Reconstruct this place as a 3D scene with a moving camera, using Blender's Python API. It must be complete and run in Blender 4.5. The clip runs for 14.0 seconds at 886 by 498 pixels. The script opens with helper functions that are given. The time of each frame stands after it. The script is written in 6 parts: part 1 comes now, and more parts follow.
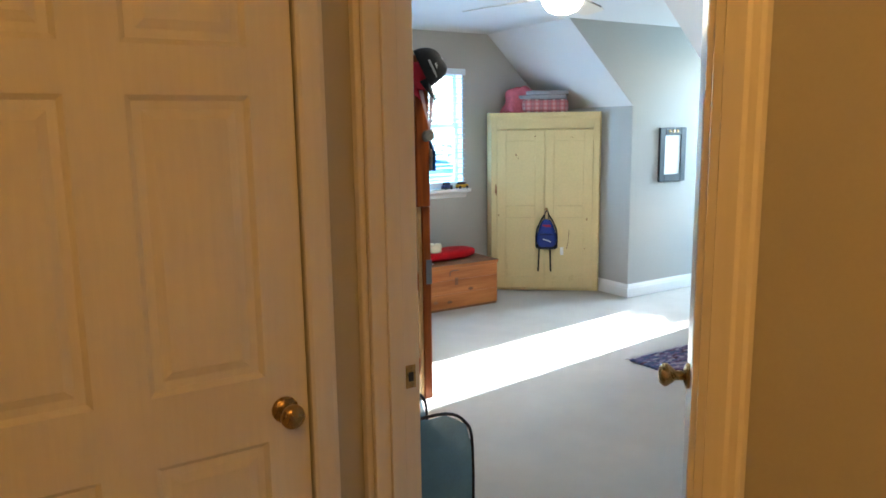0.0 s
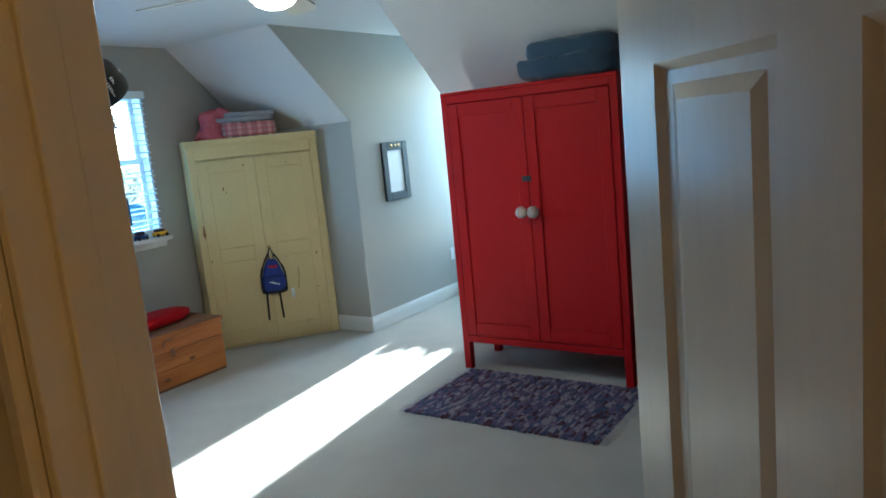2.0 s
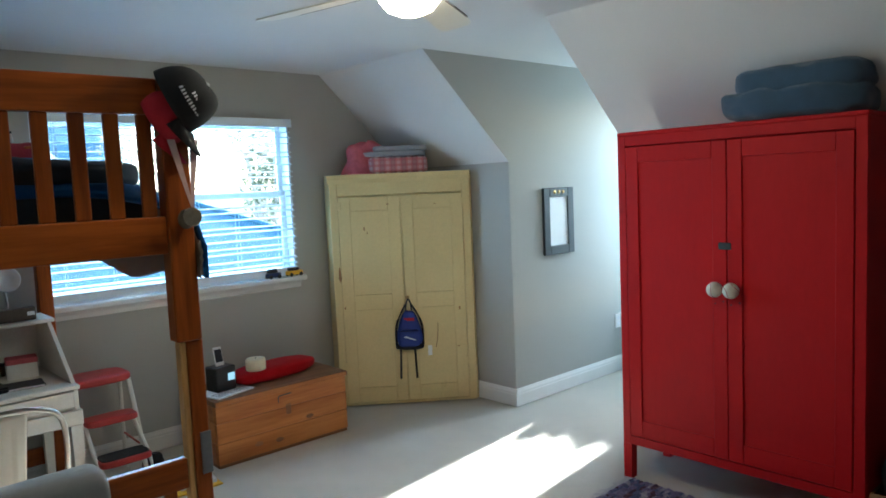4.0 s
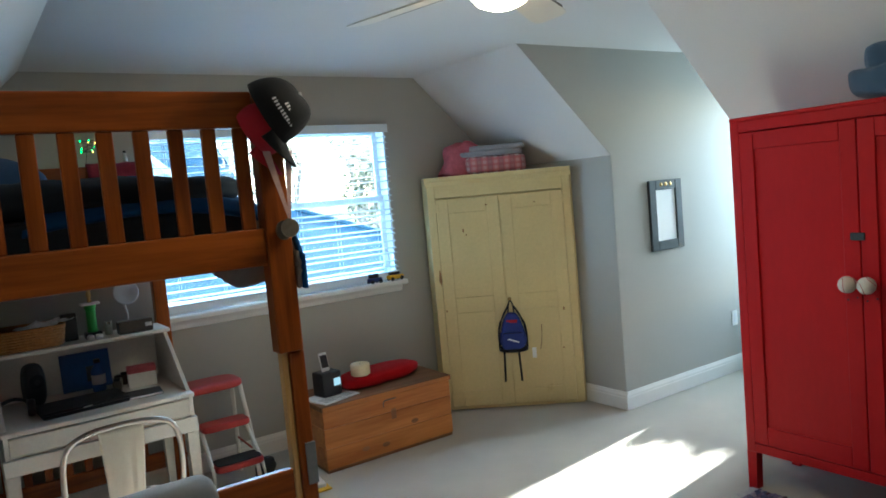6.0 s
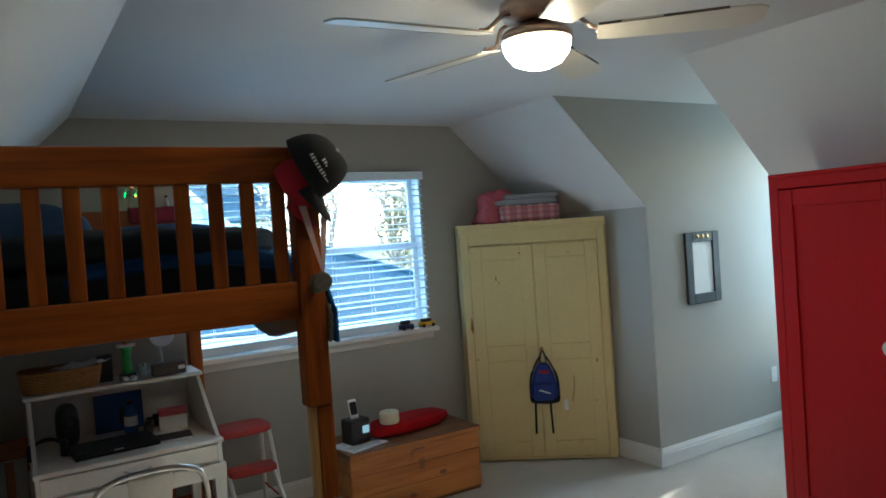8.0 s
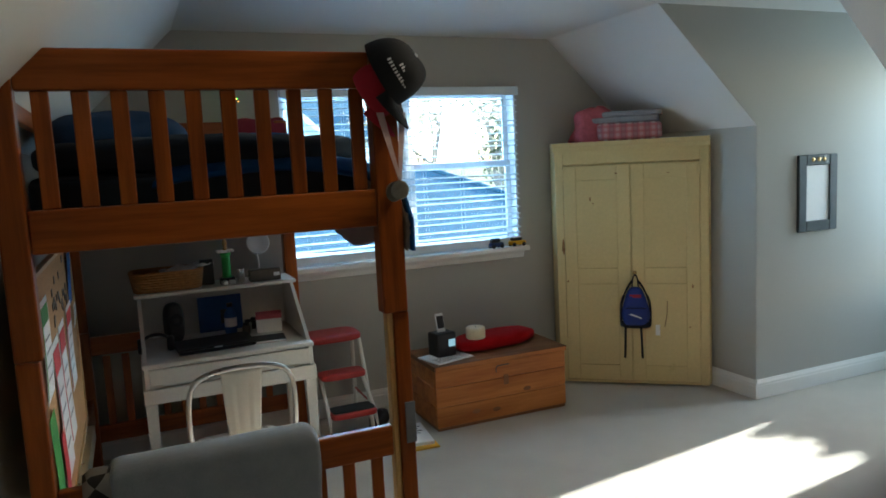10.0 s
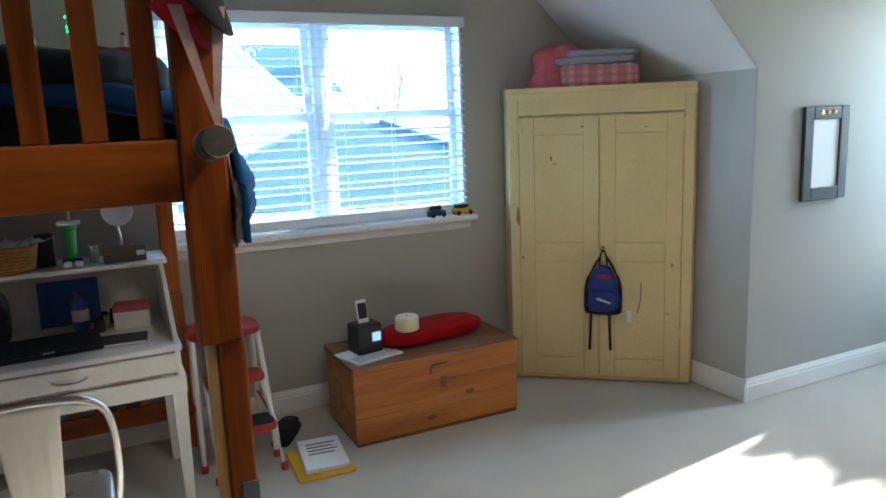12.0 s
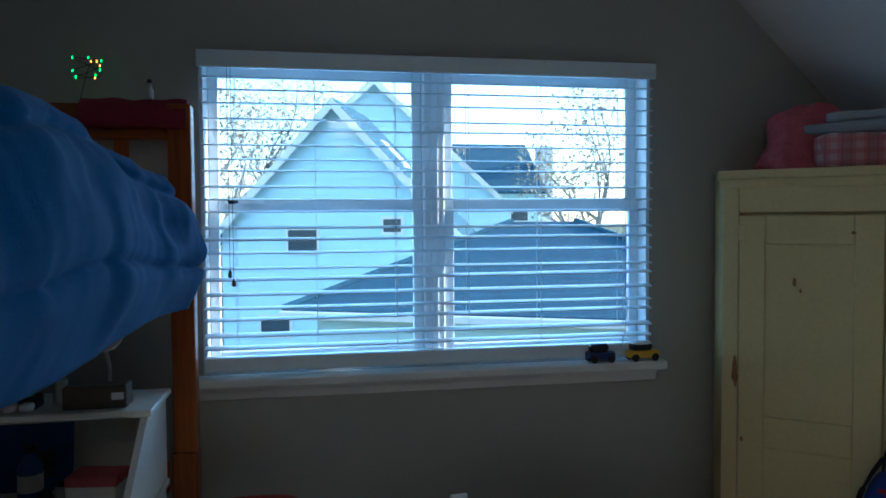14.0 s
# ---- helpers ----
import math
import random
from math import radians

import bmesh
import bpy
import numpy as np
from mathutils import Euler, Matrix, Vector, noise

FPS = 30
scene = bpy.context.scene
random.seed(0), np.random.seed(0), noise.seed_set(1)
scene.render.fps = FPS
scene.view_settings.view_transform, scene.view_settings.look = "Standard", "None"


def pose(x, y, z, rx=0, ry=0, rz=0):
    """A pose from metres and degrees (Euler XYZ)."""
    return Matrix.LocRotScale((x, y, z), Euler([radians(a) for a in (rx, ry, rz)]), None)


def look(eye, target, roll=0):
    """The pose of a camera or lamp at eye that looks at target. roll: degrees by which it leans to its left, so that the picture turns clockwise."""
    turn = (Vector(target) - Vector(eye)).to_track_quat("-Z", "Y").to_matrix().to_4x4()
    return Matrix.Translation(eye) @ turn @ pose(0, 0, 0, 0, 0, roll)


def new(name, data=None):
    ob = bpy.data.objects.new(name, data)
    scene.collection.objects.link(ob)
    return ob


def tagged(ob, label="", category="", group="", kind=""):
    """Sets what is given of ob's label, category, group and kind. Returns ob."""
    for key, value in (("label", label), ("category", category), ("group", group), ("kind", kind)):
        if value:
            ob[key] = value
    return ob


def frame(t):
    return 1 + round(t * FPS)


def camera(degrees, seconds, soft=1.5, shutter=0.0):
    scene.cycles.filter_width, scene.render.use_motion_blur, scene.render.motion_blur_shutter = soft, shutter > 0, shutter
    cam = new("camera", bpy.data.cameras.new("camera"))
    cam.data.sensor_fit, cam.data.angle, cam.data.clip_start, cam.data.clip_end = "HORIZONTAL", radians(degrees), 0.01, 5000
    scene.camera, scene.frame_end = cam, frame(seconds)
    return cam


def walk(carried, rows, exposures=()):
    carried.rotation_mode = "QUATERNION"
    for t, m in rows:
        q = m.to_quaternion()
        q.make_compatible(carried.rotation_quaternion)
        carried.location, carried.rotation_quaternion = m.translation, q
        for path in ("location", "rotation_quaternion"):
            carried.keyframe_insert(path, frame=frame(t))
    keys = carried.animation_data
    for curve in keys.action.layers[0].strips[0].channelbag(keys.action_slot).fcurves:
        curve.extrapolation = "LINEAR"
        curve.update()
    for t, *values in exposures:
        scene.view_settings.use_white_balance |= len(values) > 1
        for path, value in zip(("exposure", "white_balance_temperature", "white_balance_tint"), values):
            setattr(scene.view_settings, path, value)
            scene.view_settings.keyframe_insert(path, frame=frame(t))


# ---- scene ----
cam = camera(63.3, 14.0, 1.7)
PATH = [
    (0, (-0.106, -0.869, 1.579), (0.923, 0.813, 1.244), -0.8),
    (0.5, (-0.035, -0.71, 1.574), (1.074, 0.907, 1.182), -1.0),
    (1, (0.1, -0.529, 1.587), (1.2, 1.112, 1.275), -1.5),
    (1.5, (0.2, -0.298, 1.564), (1.501, 1.188, 1.25), -2.3),
    (2, (0.292, -0.077, 1.591), (1.915, 1.046, 1.269), -5.6),
    (2.5, (0.457, 0.067, 1.593), (2.061, 1.201, 1.215), -3.5),
    (3, (0.695, 0.214, 1.609), (2.152, 1.567, 1.394), -2.7),
    (5.5, (1.057, 0.433, 1.588), (2.295, 1.992, 1.404), -3.4),
    (6, (1.044, 0.447, 1.611), (2.167, 2.094, 1.447), -5.1),
    (6.5, (1.051, 0.424, 1.615), (2.124, 2.107, 1.487), -4.4),
    (7, (1.051, 0.434, 1.629), (2.134, 2.113, 1.562), -4.3),
    (9.5, (1.075, 0.453, 1.689), (1.968, 2.242, 1.625), -3.6),
    (10, (1.14, 0.442, 1.615), (1.927, 2.264, 1.375), -2.9),
    (10.5, (1.141, 0.522, 1.593), (1.877, 2.333, 1.174), -1.4),
    (11, (1.262, 0.653, 1.575), (2.027, 2.441, 1.11), -2.1),
    (11.5, (1.421, 0.91, 1.577), (2.315, 2.656, 1.187), -3.0),
    (12, (1.703, 1.182, 1.564), (2.561, 2.952, 1.202), -2.2),
    (12.5, (1.947, 1.448, 1.584), (2.63, 3.31, 1.328), -1.6),
    (13, (2.096, 1.817, 1.503), (2.744, 3.707, 1.402), -2.1),
    (13.2, (2.153, 1.934, 1.516), (2.745, 3.843, 1.446), -2.9),
    (13.5, (2.236, 2.099, 1.52), (2.745, 4.031, 1.436), -2.8),
    (14, (2.426, 2.343, 1.53), (2.768, 4.312, 1.451), -0.4),
]
walk(cam, [(t, look(eye, target, roll)) for t, eye, target, roll in PATH],
     [(0, 4.75, 5350, 4), (0.5, 4.35, 5650, 8), (1.0, 4.25, 5700, 8), (1.5, 4.2, 5600, 4), (2.0, 3.8, 5150, -3), (2.5, 3.7, 5050, -2), (3.0, 3.8, 5200, 0), (5.5, 3.9, 5800, 2), (6.5, 3.7, 5800, 2),
      (7.2, 3.6, 5800, 2), (9.3, 2.75, 5800, 0), (10.0, 3.3, 5900, 2), (10.5, 3.9, 6000, 6), (12.0, 3.88, 5750, 6), (12.5, 3.75, 5600, 4), (13.0, 2.8, 5200, 0), (14.0, 2.0, 5000, 0)])

# ---- sky, sun, lamps ----
SUN_EL, SUN_AZ = radians(21.3), math.atan2(0.125, 1.0)
world = bpy.data.worlds.new("sky")
scene.world = world
world.use_nodes = True
wn = world.node_tree
sky = wn.nodes.new("ShaderNodeTexSky")
sky.sky_type, sky.sun_disc = "NISHITA", False
sky.sun_elevation, sky.sun_rotation = SUN_EL, radians(90) - SUN_AZ
wn.nodes["Background"].inputs["Strength"].default_value = 0.15
wn.links.new(sky.outputs[0], wn.nodes["Background"].inputs["Color"])


def lamp(name, kind, energy, colour, m, **kw):
    d = bpy.data.lights.new(name, kind)
    d.energy, d.color = energy, colour
    for k, v in kw.items():
        if k == "angle":
            d.angle = v
        elif k == "size":
            d.shape, d.size, d.size_y = "RECTANGLE", v[0], v[1]
        elif k == "soft":
            d.shadow_soft_size = v
    o = new(name, d)
    o.matrix_world = m
    return o


sdir = Vector((math.cos(SUN_EL) * math.cos(SUN_AZ), math.cos(SUN_EL) * math.sin(SUN_AZ), math.sin(SUN_EL)))
lamp("sun", "SUN", 2.0, (1.0, 0.95, 0.86), look(sdir * 30, (0, 0, 0)), angle=radians(0.6))
# added blue fill panels at both windows, strengthening the sky's light indoors
lamp("window_fill", "AREA", 3.2, (0.38, 0.68, 1.0), look((2.85, 5.13, 1.55), (2.85, 3.0, 2.1)), size=(1.5, 1.0))
lamp("dormer_fill", "AREA", 1.6, (0.62, 0.85, 1.0), look((6.56, 3.41, 1.5), (4.0, 3.3, 1.0)), size=(0.55, 1.3))
lamp("fan_bulb", "POINT", 0.30, (1.0, 0.74, 0.46), pose(2.627, 2.30, 2.14), soft=0.09)
lamp("hall_bulb", "POINT", 1.35, (1.0, 0.43, 0.075), pose(-0.30, -1.15, 2.37), soft=0.12)

# ---- materials ----


def node(nt, kind, **kw):
    n = nt.nodes.new(kind)
    for k, v in kw.items():
        n.inputs[k].default_value = v
    return n


def material(name, colour, rough=0.6, metal=0.0, var=0.12, scale=6.0, fine=90.0, bump=0.15, dist=0.004, stretch=(1, 1, 1),
             second=None, mask=0.55, sheen=0.0, coat=0.0, alpha=1.0, trans=0.0, obvar=0.0, spec=0.4):
    """Two-scale procedural surface: broad stains and fine grain in colour, relief and gloss; a second colour shows in patches."""
    m = bpy.data.materials.new(name)
    m.use_nodes = True
    nt = m.node_tree
    b = nt.nodes["Principled BSDF"]
    tc = node(nt, "ShaderNodeTexCoord")
    mp = node(nt, "ShaderNodeMapping", Scale=stretch)
    nt.links.new(tc.outputs["Object"], mp.inputs["Vector"])
    big = node(nt, "ShaderNodeTexNoise", Scale=scale, Detail=5.0, Roughness=0.6)
    small = node(nt, "ShaderNodeTexNoise", Scale=fine, Detail=3.0, Roughness=0.6)
    for n in (big, small):
        nt.links.new(mp.outputs[0], n.inputs["Vector"])
    mixv = node(nt, "ShaderNodeMath")
    mixv.operation = "ADD"
    nt.links.new(big.outputs["Fac"], mixv.inputs[0])
    nt.links.new(small.outputs["Fac"], mixv.inputs[1])
    mr = node(nt, "ShaderNodeMapRange")
    mr.inputs["From Min"].default_value, mr.inputs["From Max"].default_value = 0.6, 1.4
    mr.inputs["To Min"].default_value, mr.inputs["To Max"].default_value = 1 - var, 1 + var
    nt.links.new(mixv.outputs[0], mr.inputs["Value"])
    hsv = node(nt, "ShaderNodeHueSaturation", Color=(*colour, 1))
    nt.links.new(mr.outputs[0], hsv.inputs["Value"])
    out = hsv.outputs[0]
    if second:
        pn = node(nt, "ShaderNodeTexNoise", Scale=scale * 0.7, Detail=7.0, Roughness=0.7)
        nt.links.new(mp.outputs[0], pn.inputs["Vector"])
        pr = node(nt, "ShaderNodeMapRange")
        pr.inputs["From Min"].default_value, pr.inputs["From Max"].default_value = mask, mask + 0.12
        nt.links.new(pn.outputs["Fac"], pr.inputs["Value"])
        mx = nt.nodes.new("ShaderNodeMix")
        mx.data_type = "RGBA"
        nt.links.new(pr.outputs[0], mx.inputs["Factor"])
        nt.links.new(out, mx.inputs["A"])
        mx.inputs["B"].default_value = (*second, 1)
        out = mx.outputs["Result"]
    if obvar:
        oi = node(nt, "ShaderNodeObjectInfo")
        r2 = node(nt, "ShaderNodeMapRange")
        r2.inputs["To Min"].default_value, r2.inputs["To Max"].default_value = 1 - obvar, 1 + obvar
        nt.links.new(oi.outputs["Random"], r2.inputs["Value"])
        h2 = node(nt, "ShaderNodeHueSaturation")
        nt.links.new(out, h2.inputs["Color"])
        nt.links.new(r2.outputs[0], h2.inputs["Value"])
        out = h2.outputs[0]
    nt.links.new(out, b.inputs["Base Color"])
    rr = node(nt, "ShaderNodeMapRange")
    rr.inputs["To Min"].default_value, rr.inputs["To Max"].default_value = max(0.02, rough - 0.1), min(1, rough + 0.1)
    nt.links.new(big.outputs["Fac"], rr.inputs["Value"])
    nt.links.new(rr.outputs[0], b.inputs["Roughness"])
    b.inputs["Metallic"].default_value = metal
    b.inputs["Specular IOR Level"].default_value = spec
    b.inputs["Sheen Weight"].default_value = sheen
    b.inputs["Coat Weight"].default_value = coat
    b.inputs["Alpha"].default_value = alpha
    b.inputs["Transmission Weight"].default_value = trans
    if bump:
        bp = node(nt, "ShaderNodeBump", Strength=bump, Distance=dist)
        nt.links.new(mixv.outputs[0], bp.inputs["Height"])
        nt.links.new(bp.outputs[0], b.inputs["Normal"])
    return m


def wood(name, light, dark, rough=0.4, axis=0, size=14.0, coat=0.04, obvar=0.12):
    """Wood with stretched grain along one axis of the object, rings and pores."""
    m = bpy.data.materials.new(name)
    m.use_nodes = True
    nt = m.node_tree
    b = nt.nodes["Principled BSDF"]
    b.inputs["Specular IOR Level"].default_value = 0.3
    tc = node(nt, "ShaderNodeTexCoord")
    st = [1.0, 1.0, 1.0]
    st[axis] = 0.07
    mp = node(nt, "ShaderNodeMapping", Scale=st)
    oi = node(nt, "ShaderNodeObjectInfo")
    nt.links.new(tc.outputs["Object"], mp.inputs["Vector"])
    sc = node(nt, "ShaderNodeMath")
    sc.operation = "MULTIPLY"
    sc.inputs[1].default_value = 7.0
    nt.links.new(oi.outputs["Random"], sc.inputs[0])
    nt.links.new(sc.outputs[0], mp.inputs["Location"])
    n1 = node(nt, "ShaderNodeTexNoise", Scale=size, Detail=5.0, Roughness=0.55, Distortion=1.2)
    n2 = node(nt, "ShaderNodeTexNoise", Scale=size * 9, Detail=3.0)
    for n in (n1, n2):
        nt.links.new(mp.outputs[0], n.inputs["Vector"])
    ad = node(nt, "ShaderNodeMath")
    ad.operation = "ADD"
    nt.links.new(n1.outputs["Fac"], ad.inputs[0])
    hf = node(nt, "ShaderNodeMath")
    hf.operation = "MULTIPLY"
    hf.inputs[1].default_value = 0.35
    nt.links.new(n2.outputs["Fac"], hf.inputs[0])
    nt.links.new(hf.outputs[0], ad.inputs[1])
    cr = node(nt, "ShaderNodeValToRGB")
    cr.color_ramp.elements[0].position, cr.color_ramp.elements[1].position = 0.48, 0.86
    cr.color_ramp.elements[0].color, cr.color_ramp.elements[1].color = (*dark, 1), (*light, 1)
    nt.links.new(ad.outputs[0], cr.inputs[0])
    r2 = node(nt, "ShaderNodeMapRange")
    r2.inputs["To Min"].default_value, r2.inputs["To Max"].default_value = 1 - obvar, 1 + obvar
    nt.links.new(oi.outputs["Random"], r2.inputs["Value"])
    h2 = node(nt, "ShaderNodeHueSaturation")
    nt.links.new(cr.outputs[0], h2.inputs["Color"])
    nt.links.new(r2.outputs[0], h2.inputs["Value"])
    nt.links.new(h2.outputs[0], b.inputs["Base Color"])
    b.inputs["Roughness"].default_value = rough
    b.inputs["Coat Weight"].default_value = coat
    b.inputs["Coat Roughness"].default_value = 0.25
    bp = node(nt, "ShaderNodeBump", Strength=0.12, Distance=0.002)
    nt.links.new(ad.outputs[0], bp.inputs["Height"])
    nt.links.new(bp.outputs[0], b.inputs["Normal"])
    return m


def check_cloth(name, base, stripe, dark, pitch):
    """Woven plaid: two sets of crossing bands."""
    m = material(name, base, 0.9, var=0.1, fine=300, bump=0.2)
    nt = m.node_tree
    b = nt.nodes["Principled BSDF"]
    tc = node(nt, "ShaderNodeTexCoord")
    last = b.inputs["Base Color"].links[0].from_socket
    for ax, col in (("X", stripe), ("Z", stripe), ("Y", stripe), ("X", dark)):
        w = node(nt, "ShaderNodeTexWave", Scale=pitch * (0.5 if col is dark else 1.0))
        w.bands_direction = ax
        nt.links.new(tc.outputs["Object"], w.inputs["Vector"])
        r = node(nt, "ShaderNodeMapRange")
        r.inputs["From Min"].default_value, r.inputs["From Max"].default_value = 0.55, 0.65
        r.inputs["To Max"].default_value = 0.55
        nt.links.new(w.outputs["Fac"], r.inputs["Value"])
        mx = nt.nodes.new("ShaderNodeMix")
        mx.data_type = "RGBA"
        nt.links.new(r.outputs[0], mx.inputs["Factor"])
        nt.links.new(last, mx.inputs["A"])
        mx.inputs["B"].default_value = (*col, 1)
        last = mx.outputs["Result"]
    nt.links.new(last, b.inputs["Base Color"])
    return m


def glow(name, colour, strength):
    m = bpy.data.materials.new(name)
    m.use_nodes = True
    b = m.node_tree.nodes["Principled BSDF"]
    b.inputs["Base Color"].default_value = (*colour, 1)
    b.inputs["Emission Color"].default_value = (*colour, 1)
    b.inputs["Emission Strength"].default_value = strength
    return m


def clear(name, colour=(1, 1, 1)):
    m = bpy.data.materials.new(name)
    m.use_nodes = True
    nt = m.node_tree
    g, t, mixs = node(nt, "ShaderNodeBsdfGlossy", Roughness=0.02), node(nt, "ShaderNodeBsdfTransparent", Color=(*colour, 1)), node(nt, "ShaderNodeMixShader")
    f = node(nt, "ShaderNodeFresnel", IOR=1.35)
    nt.links.new(f.outputs[0], mixs.inputs[0])
    nt.links.new(t.outputs[0], mixs.inputs[1])
    nt.links.new(g.outputs[0], mixs.inputs[2])
    nt.links.new(mixs.outputs[0], nt.nodes["Material Output"].inputs["Surface"])
    return m


WALL = material("wall_paint", (0.415, 0.405, 0.37), 0.7, var=0.03, scale=2.5, fine=160, bump=0.12, dist=0.002)
CEIL = material("ceiling_paint", (0.71, 0.70, 0.69), 0.8, var=0.03, scale=2, fine=140, bump=0.15, dist=0.002)
TRIM = material("trim_paint", (0.80, 0.79, 0.76), 0.35, var=0.04, scale=5, fine=120, bump=0.05)
DOORP = material("door_paint", (0.74, 0.71, 0.65), 0.22, var=0.05, scale=4, fine=60, bump=0.25, dist=0.002, stretch=(1, 1, 0.08))
CARPET = material("carpet", (0.50, 0.465, 0.405), 0.98, var=0.14, scale=3.0, fine=240, bump=0.9, dist=0.006, sheen=0.2)
OAK = wood("honey_oak_x", (0.37, 0.090, 0.010), (0.17, 0.034, 0.0035), 0.35, 0, 11)
OAKZ = wood("honey_oak_z", (0.37, 0.090, 0.010), (0.17, 0.034, 0.0035), 0.35, 2, 11)
OAKY = wood("honey_oak_y", (0.37, 0.090, 0.010), (0.17, 0.034, 0.0035), 0.35, 1, 11)
CEDAR = wood("cedar", (0.60, 0.235, 0.06), (0.34, 0.105, 0.024), 0.45, 0, 8)
CEDARL = wood("cedar_worn_lid", (0.30, 0.14, 0.06), (0.16, 0.07, 0.03), 0.5, 0, 8)
RED = material("red_enamel", (0.40, 0.002, 0.004), 0.55, spec=0.2, var=0.10, scale=3, fine=40, bump=0.12, dist=0.003, stretch=(1, 1, 0.25))
CREAM = material("old_cream_paint", (0.66, 0.53, 0.26), 0.5, var=0.08, scale=3, fine=50, bump=0.14, dist=0.003, second=(0.45, 0.32, 0.13), mask=0.68)
CHIP = material("bare_wood_chip", (0.28, 0.13, 0.05), 0.7, var=0.3, scale=30, fine=120)
WHITE = material("white_paint", (0.78, 0.77, 0.72), 0.4, var=0.06, scale=5, fine=80, bump=0.15)
BLACK = material("black_plastic", (0.015, 0.015, 0.018), 0.4, var=0.2, scale=20, bump=0.1)
BRASS = material("aged_brass", (0.45, 0.30, 0.12), 0.28, 1.0, var=0.2, scale=25, fine=120, bump=0.1)
STEEL = material("brushed_steel", (0.62, 0.61, 0.58), 0.3, 1.0, var=0.1, scale=20, fine=200, bump=0.08)
NICKEL = material("satin_nickel", (0.55, 0.42, 0.34), 0.35, 1.0, var=0.1, scale=20, bump=0.05)
CHAIRW = material("white_lacquered_steel", (0.80, 0.79, 0.70), 0.22, 0.0, var=0.05, scale=8, bump=0.05, coat=0.5)
GREYP = material("grey_plush", (0.22, 0.235, 0.26), 0.95, var=0.18, scale=12, fine=300, bump=0.6, dist=0.004, sheen=0.6)
COMF = material("blue_comforter_cotton", (0.006, 0.056, 0.18), 0.95, spec=0.15, sheen=0.05, var=0.12, scale=10, fine=350, bump=0.3)
NAVY = material("navy_sheet", (0.010, 0.020, 0.034), 0.9, var=0.2, scale=14, fine=300, bump=0.3)
ARMN = material("navy_piping", (0.006, 0.012, 0.022), 0.8, var=0.2, scale=30, fine=300)
PILLOW = material("blue_pillow", (0.008, 0.032, 0.085), 0.85, var=0.15, scale=10, fine=300, bump=0.3)
TOWEL = material("slate_towel", (0.045, 0.09, 0.15), 0.97, var=0.2, scale=18, fine=350, bump=0.7, dist=0.005, sheen=0.4)
REDCL = material("red_fleece", (0.36, 0.004, 0.008), 0.95, spec=0.1, var=0.2, scale=14, fine=300, bump=0.5, sheen=0.05)
PINKCL = material("pink_cloth", (0.52, 0.13, 0.16), 0.95, spec=0.1, var=0.3, scale=30, fine=200, bump=0.6)
PLAID = check_cloth("pink_plaid", (0.72, 0.62, 0.60), (0.52, 0.12, 0.14), (0.30, 0.10, 0.13), 8.0)
GREYCL = material("grey_stripe_sheet", (0.33, 0.33, 0.36), 0.9, var=0.4, scale=40, fine=200, bump=0.5, stretch=(0.3, 0.3, 6))
CAPBLK = material("black_cap_cotton", (0.012, 0.012, 0.014), 0.9, var=0.25, scale=20, fine=300, bump=0.4)
CAPRED = material("red_cap_cotton", (0.42, 0.015, 0.03), 0.9, var=0.15, scale=20, fine=300, bump=0.4)
CAPGREY = material("grey_cap_cotton", (0.20, 0.16, 0.14), 0.9, var=0.2, scale=20, fine=300, bump=0.4)
DENIM = material("blue_nylon", (0.02, 0.09, 0.20), 0.7, var=0.2, scale=15, fine=200, bump=0.3)
PACKBL = material("royal_blue_nylon", (0.012, 0.03, 0.20), 0.6, var=0.15, scale=20, fine=260, bump=0.35)
STRAP = material("black_webbing", (0.012, 0.012, 0.016), 0.85, var=0.2, scale=40, fine=400, bump=0.4)
PAPER = material("white_paper", (0.80, 0.80, 0.80), 0.8, var=0.05, scale=12, bump=0.05)
CORK = material("cork", (0.48, 0.28, 0.13), 0.9, var=0.3, scale=60, fine=250, bump=0.3)
LEATHER = material("scuffed_white_leather", (0.62, 0.58, 0.50), 0.55, var=0.2, scale=40, fine=200, bump=0.2)
GREEN = material("green_plastic", (0.03, 0.30, 0.05), 0.4, var=0.1)
LIME = material("lime_plastic", (0.28, 0.45, 0.04), 0.45, var=0.15, scale=10)
YELLOW = material("yellow_enamel", (0.75, 0.42, 0.01), 0.3, var=0.05, coat=0.5)
CARBLUE = material("dark_blue_enamel", (0.01, 0.025, 0.12), 0.3, var=0.05, coat=0.5)
WICKER = material("wicker", (0.36, 0.17, 0.05), 0.6, var=0.35, scale=40, fine=160, bump=0.6)
GLASS = clear("window_glass")
MIRROR = material("mirror_glass", (0.9, 0.92, 0.93), 0.06, 1.0, var=0.0, bump=0.0)
FRAMEBK = material("dark_teal_frame_wood", (0.035, 0.045, 0.05), 0.45, var=0.3, scale=12, fine=80, bump=0.3)
BULB = glow("lit_opal_glass", (1.0, 0.86, 0.62), 2.2)
FANW = material("fan_white_enamel", (0.74, 0.70, 0.62), 0.35, var=0.05, scale=6)
FANED = material("fan_blade_dark_edge", (0.10, 0.08, 0.06), 0.5, var=0.2)
SLATW = material("blind_slat_vinyl", (0.76, 0.84, 0.90), 0.35, var=0.03, scale=6, bump=0.05)
VINYL = material("window_vinyl", (0.78, 0.80, 0.82), 0.4, var=0.04, bump=0.03)

# ---- building helpers ----


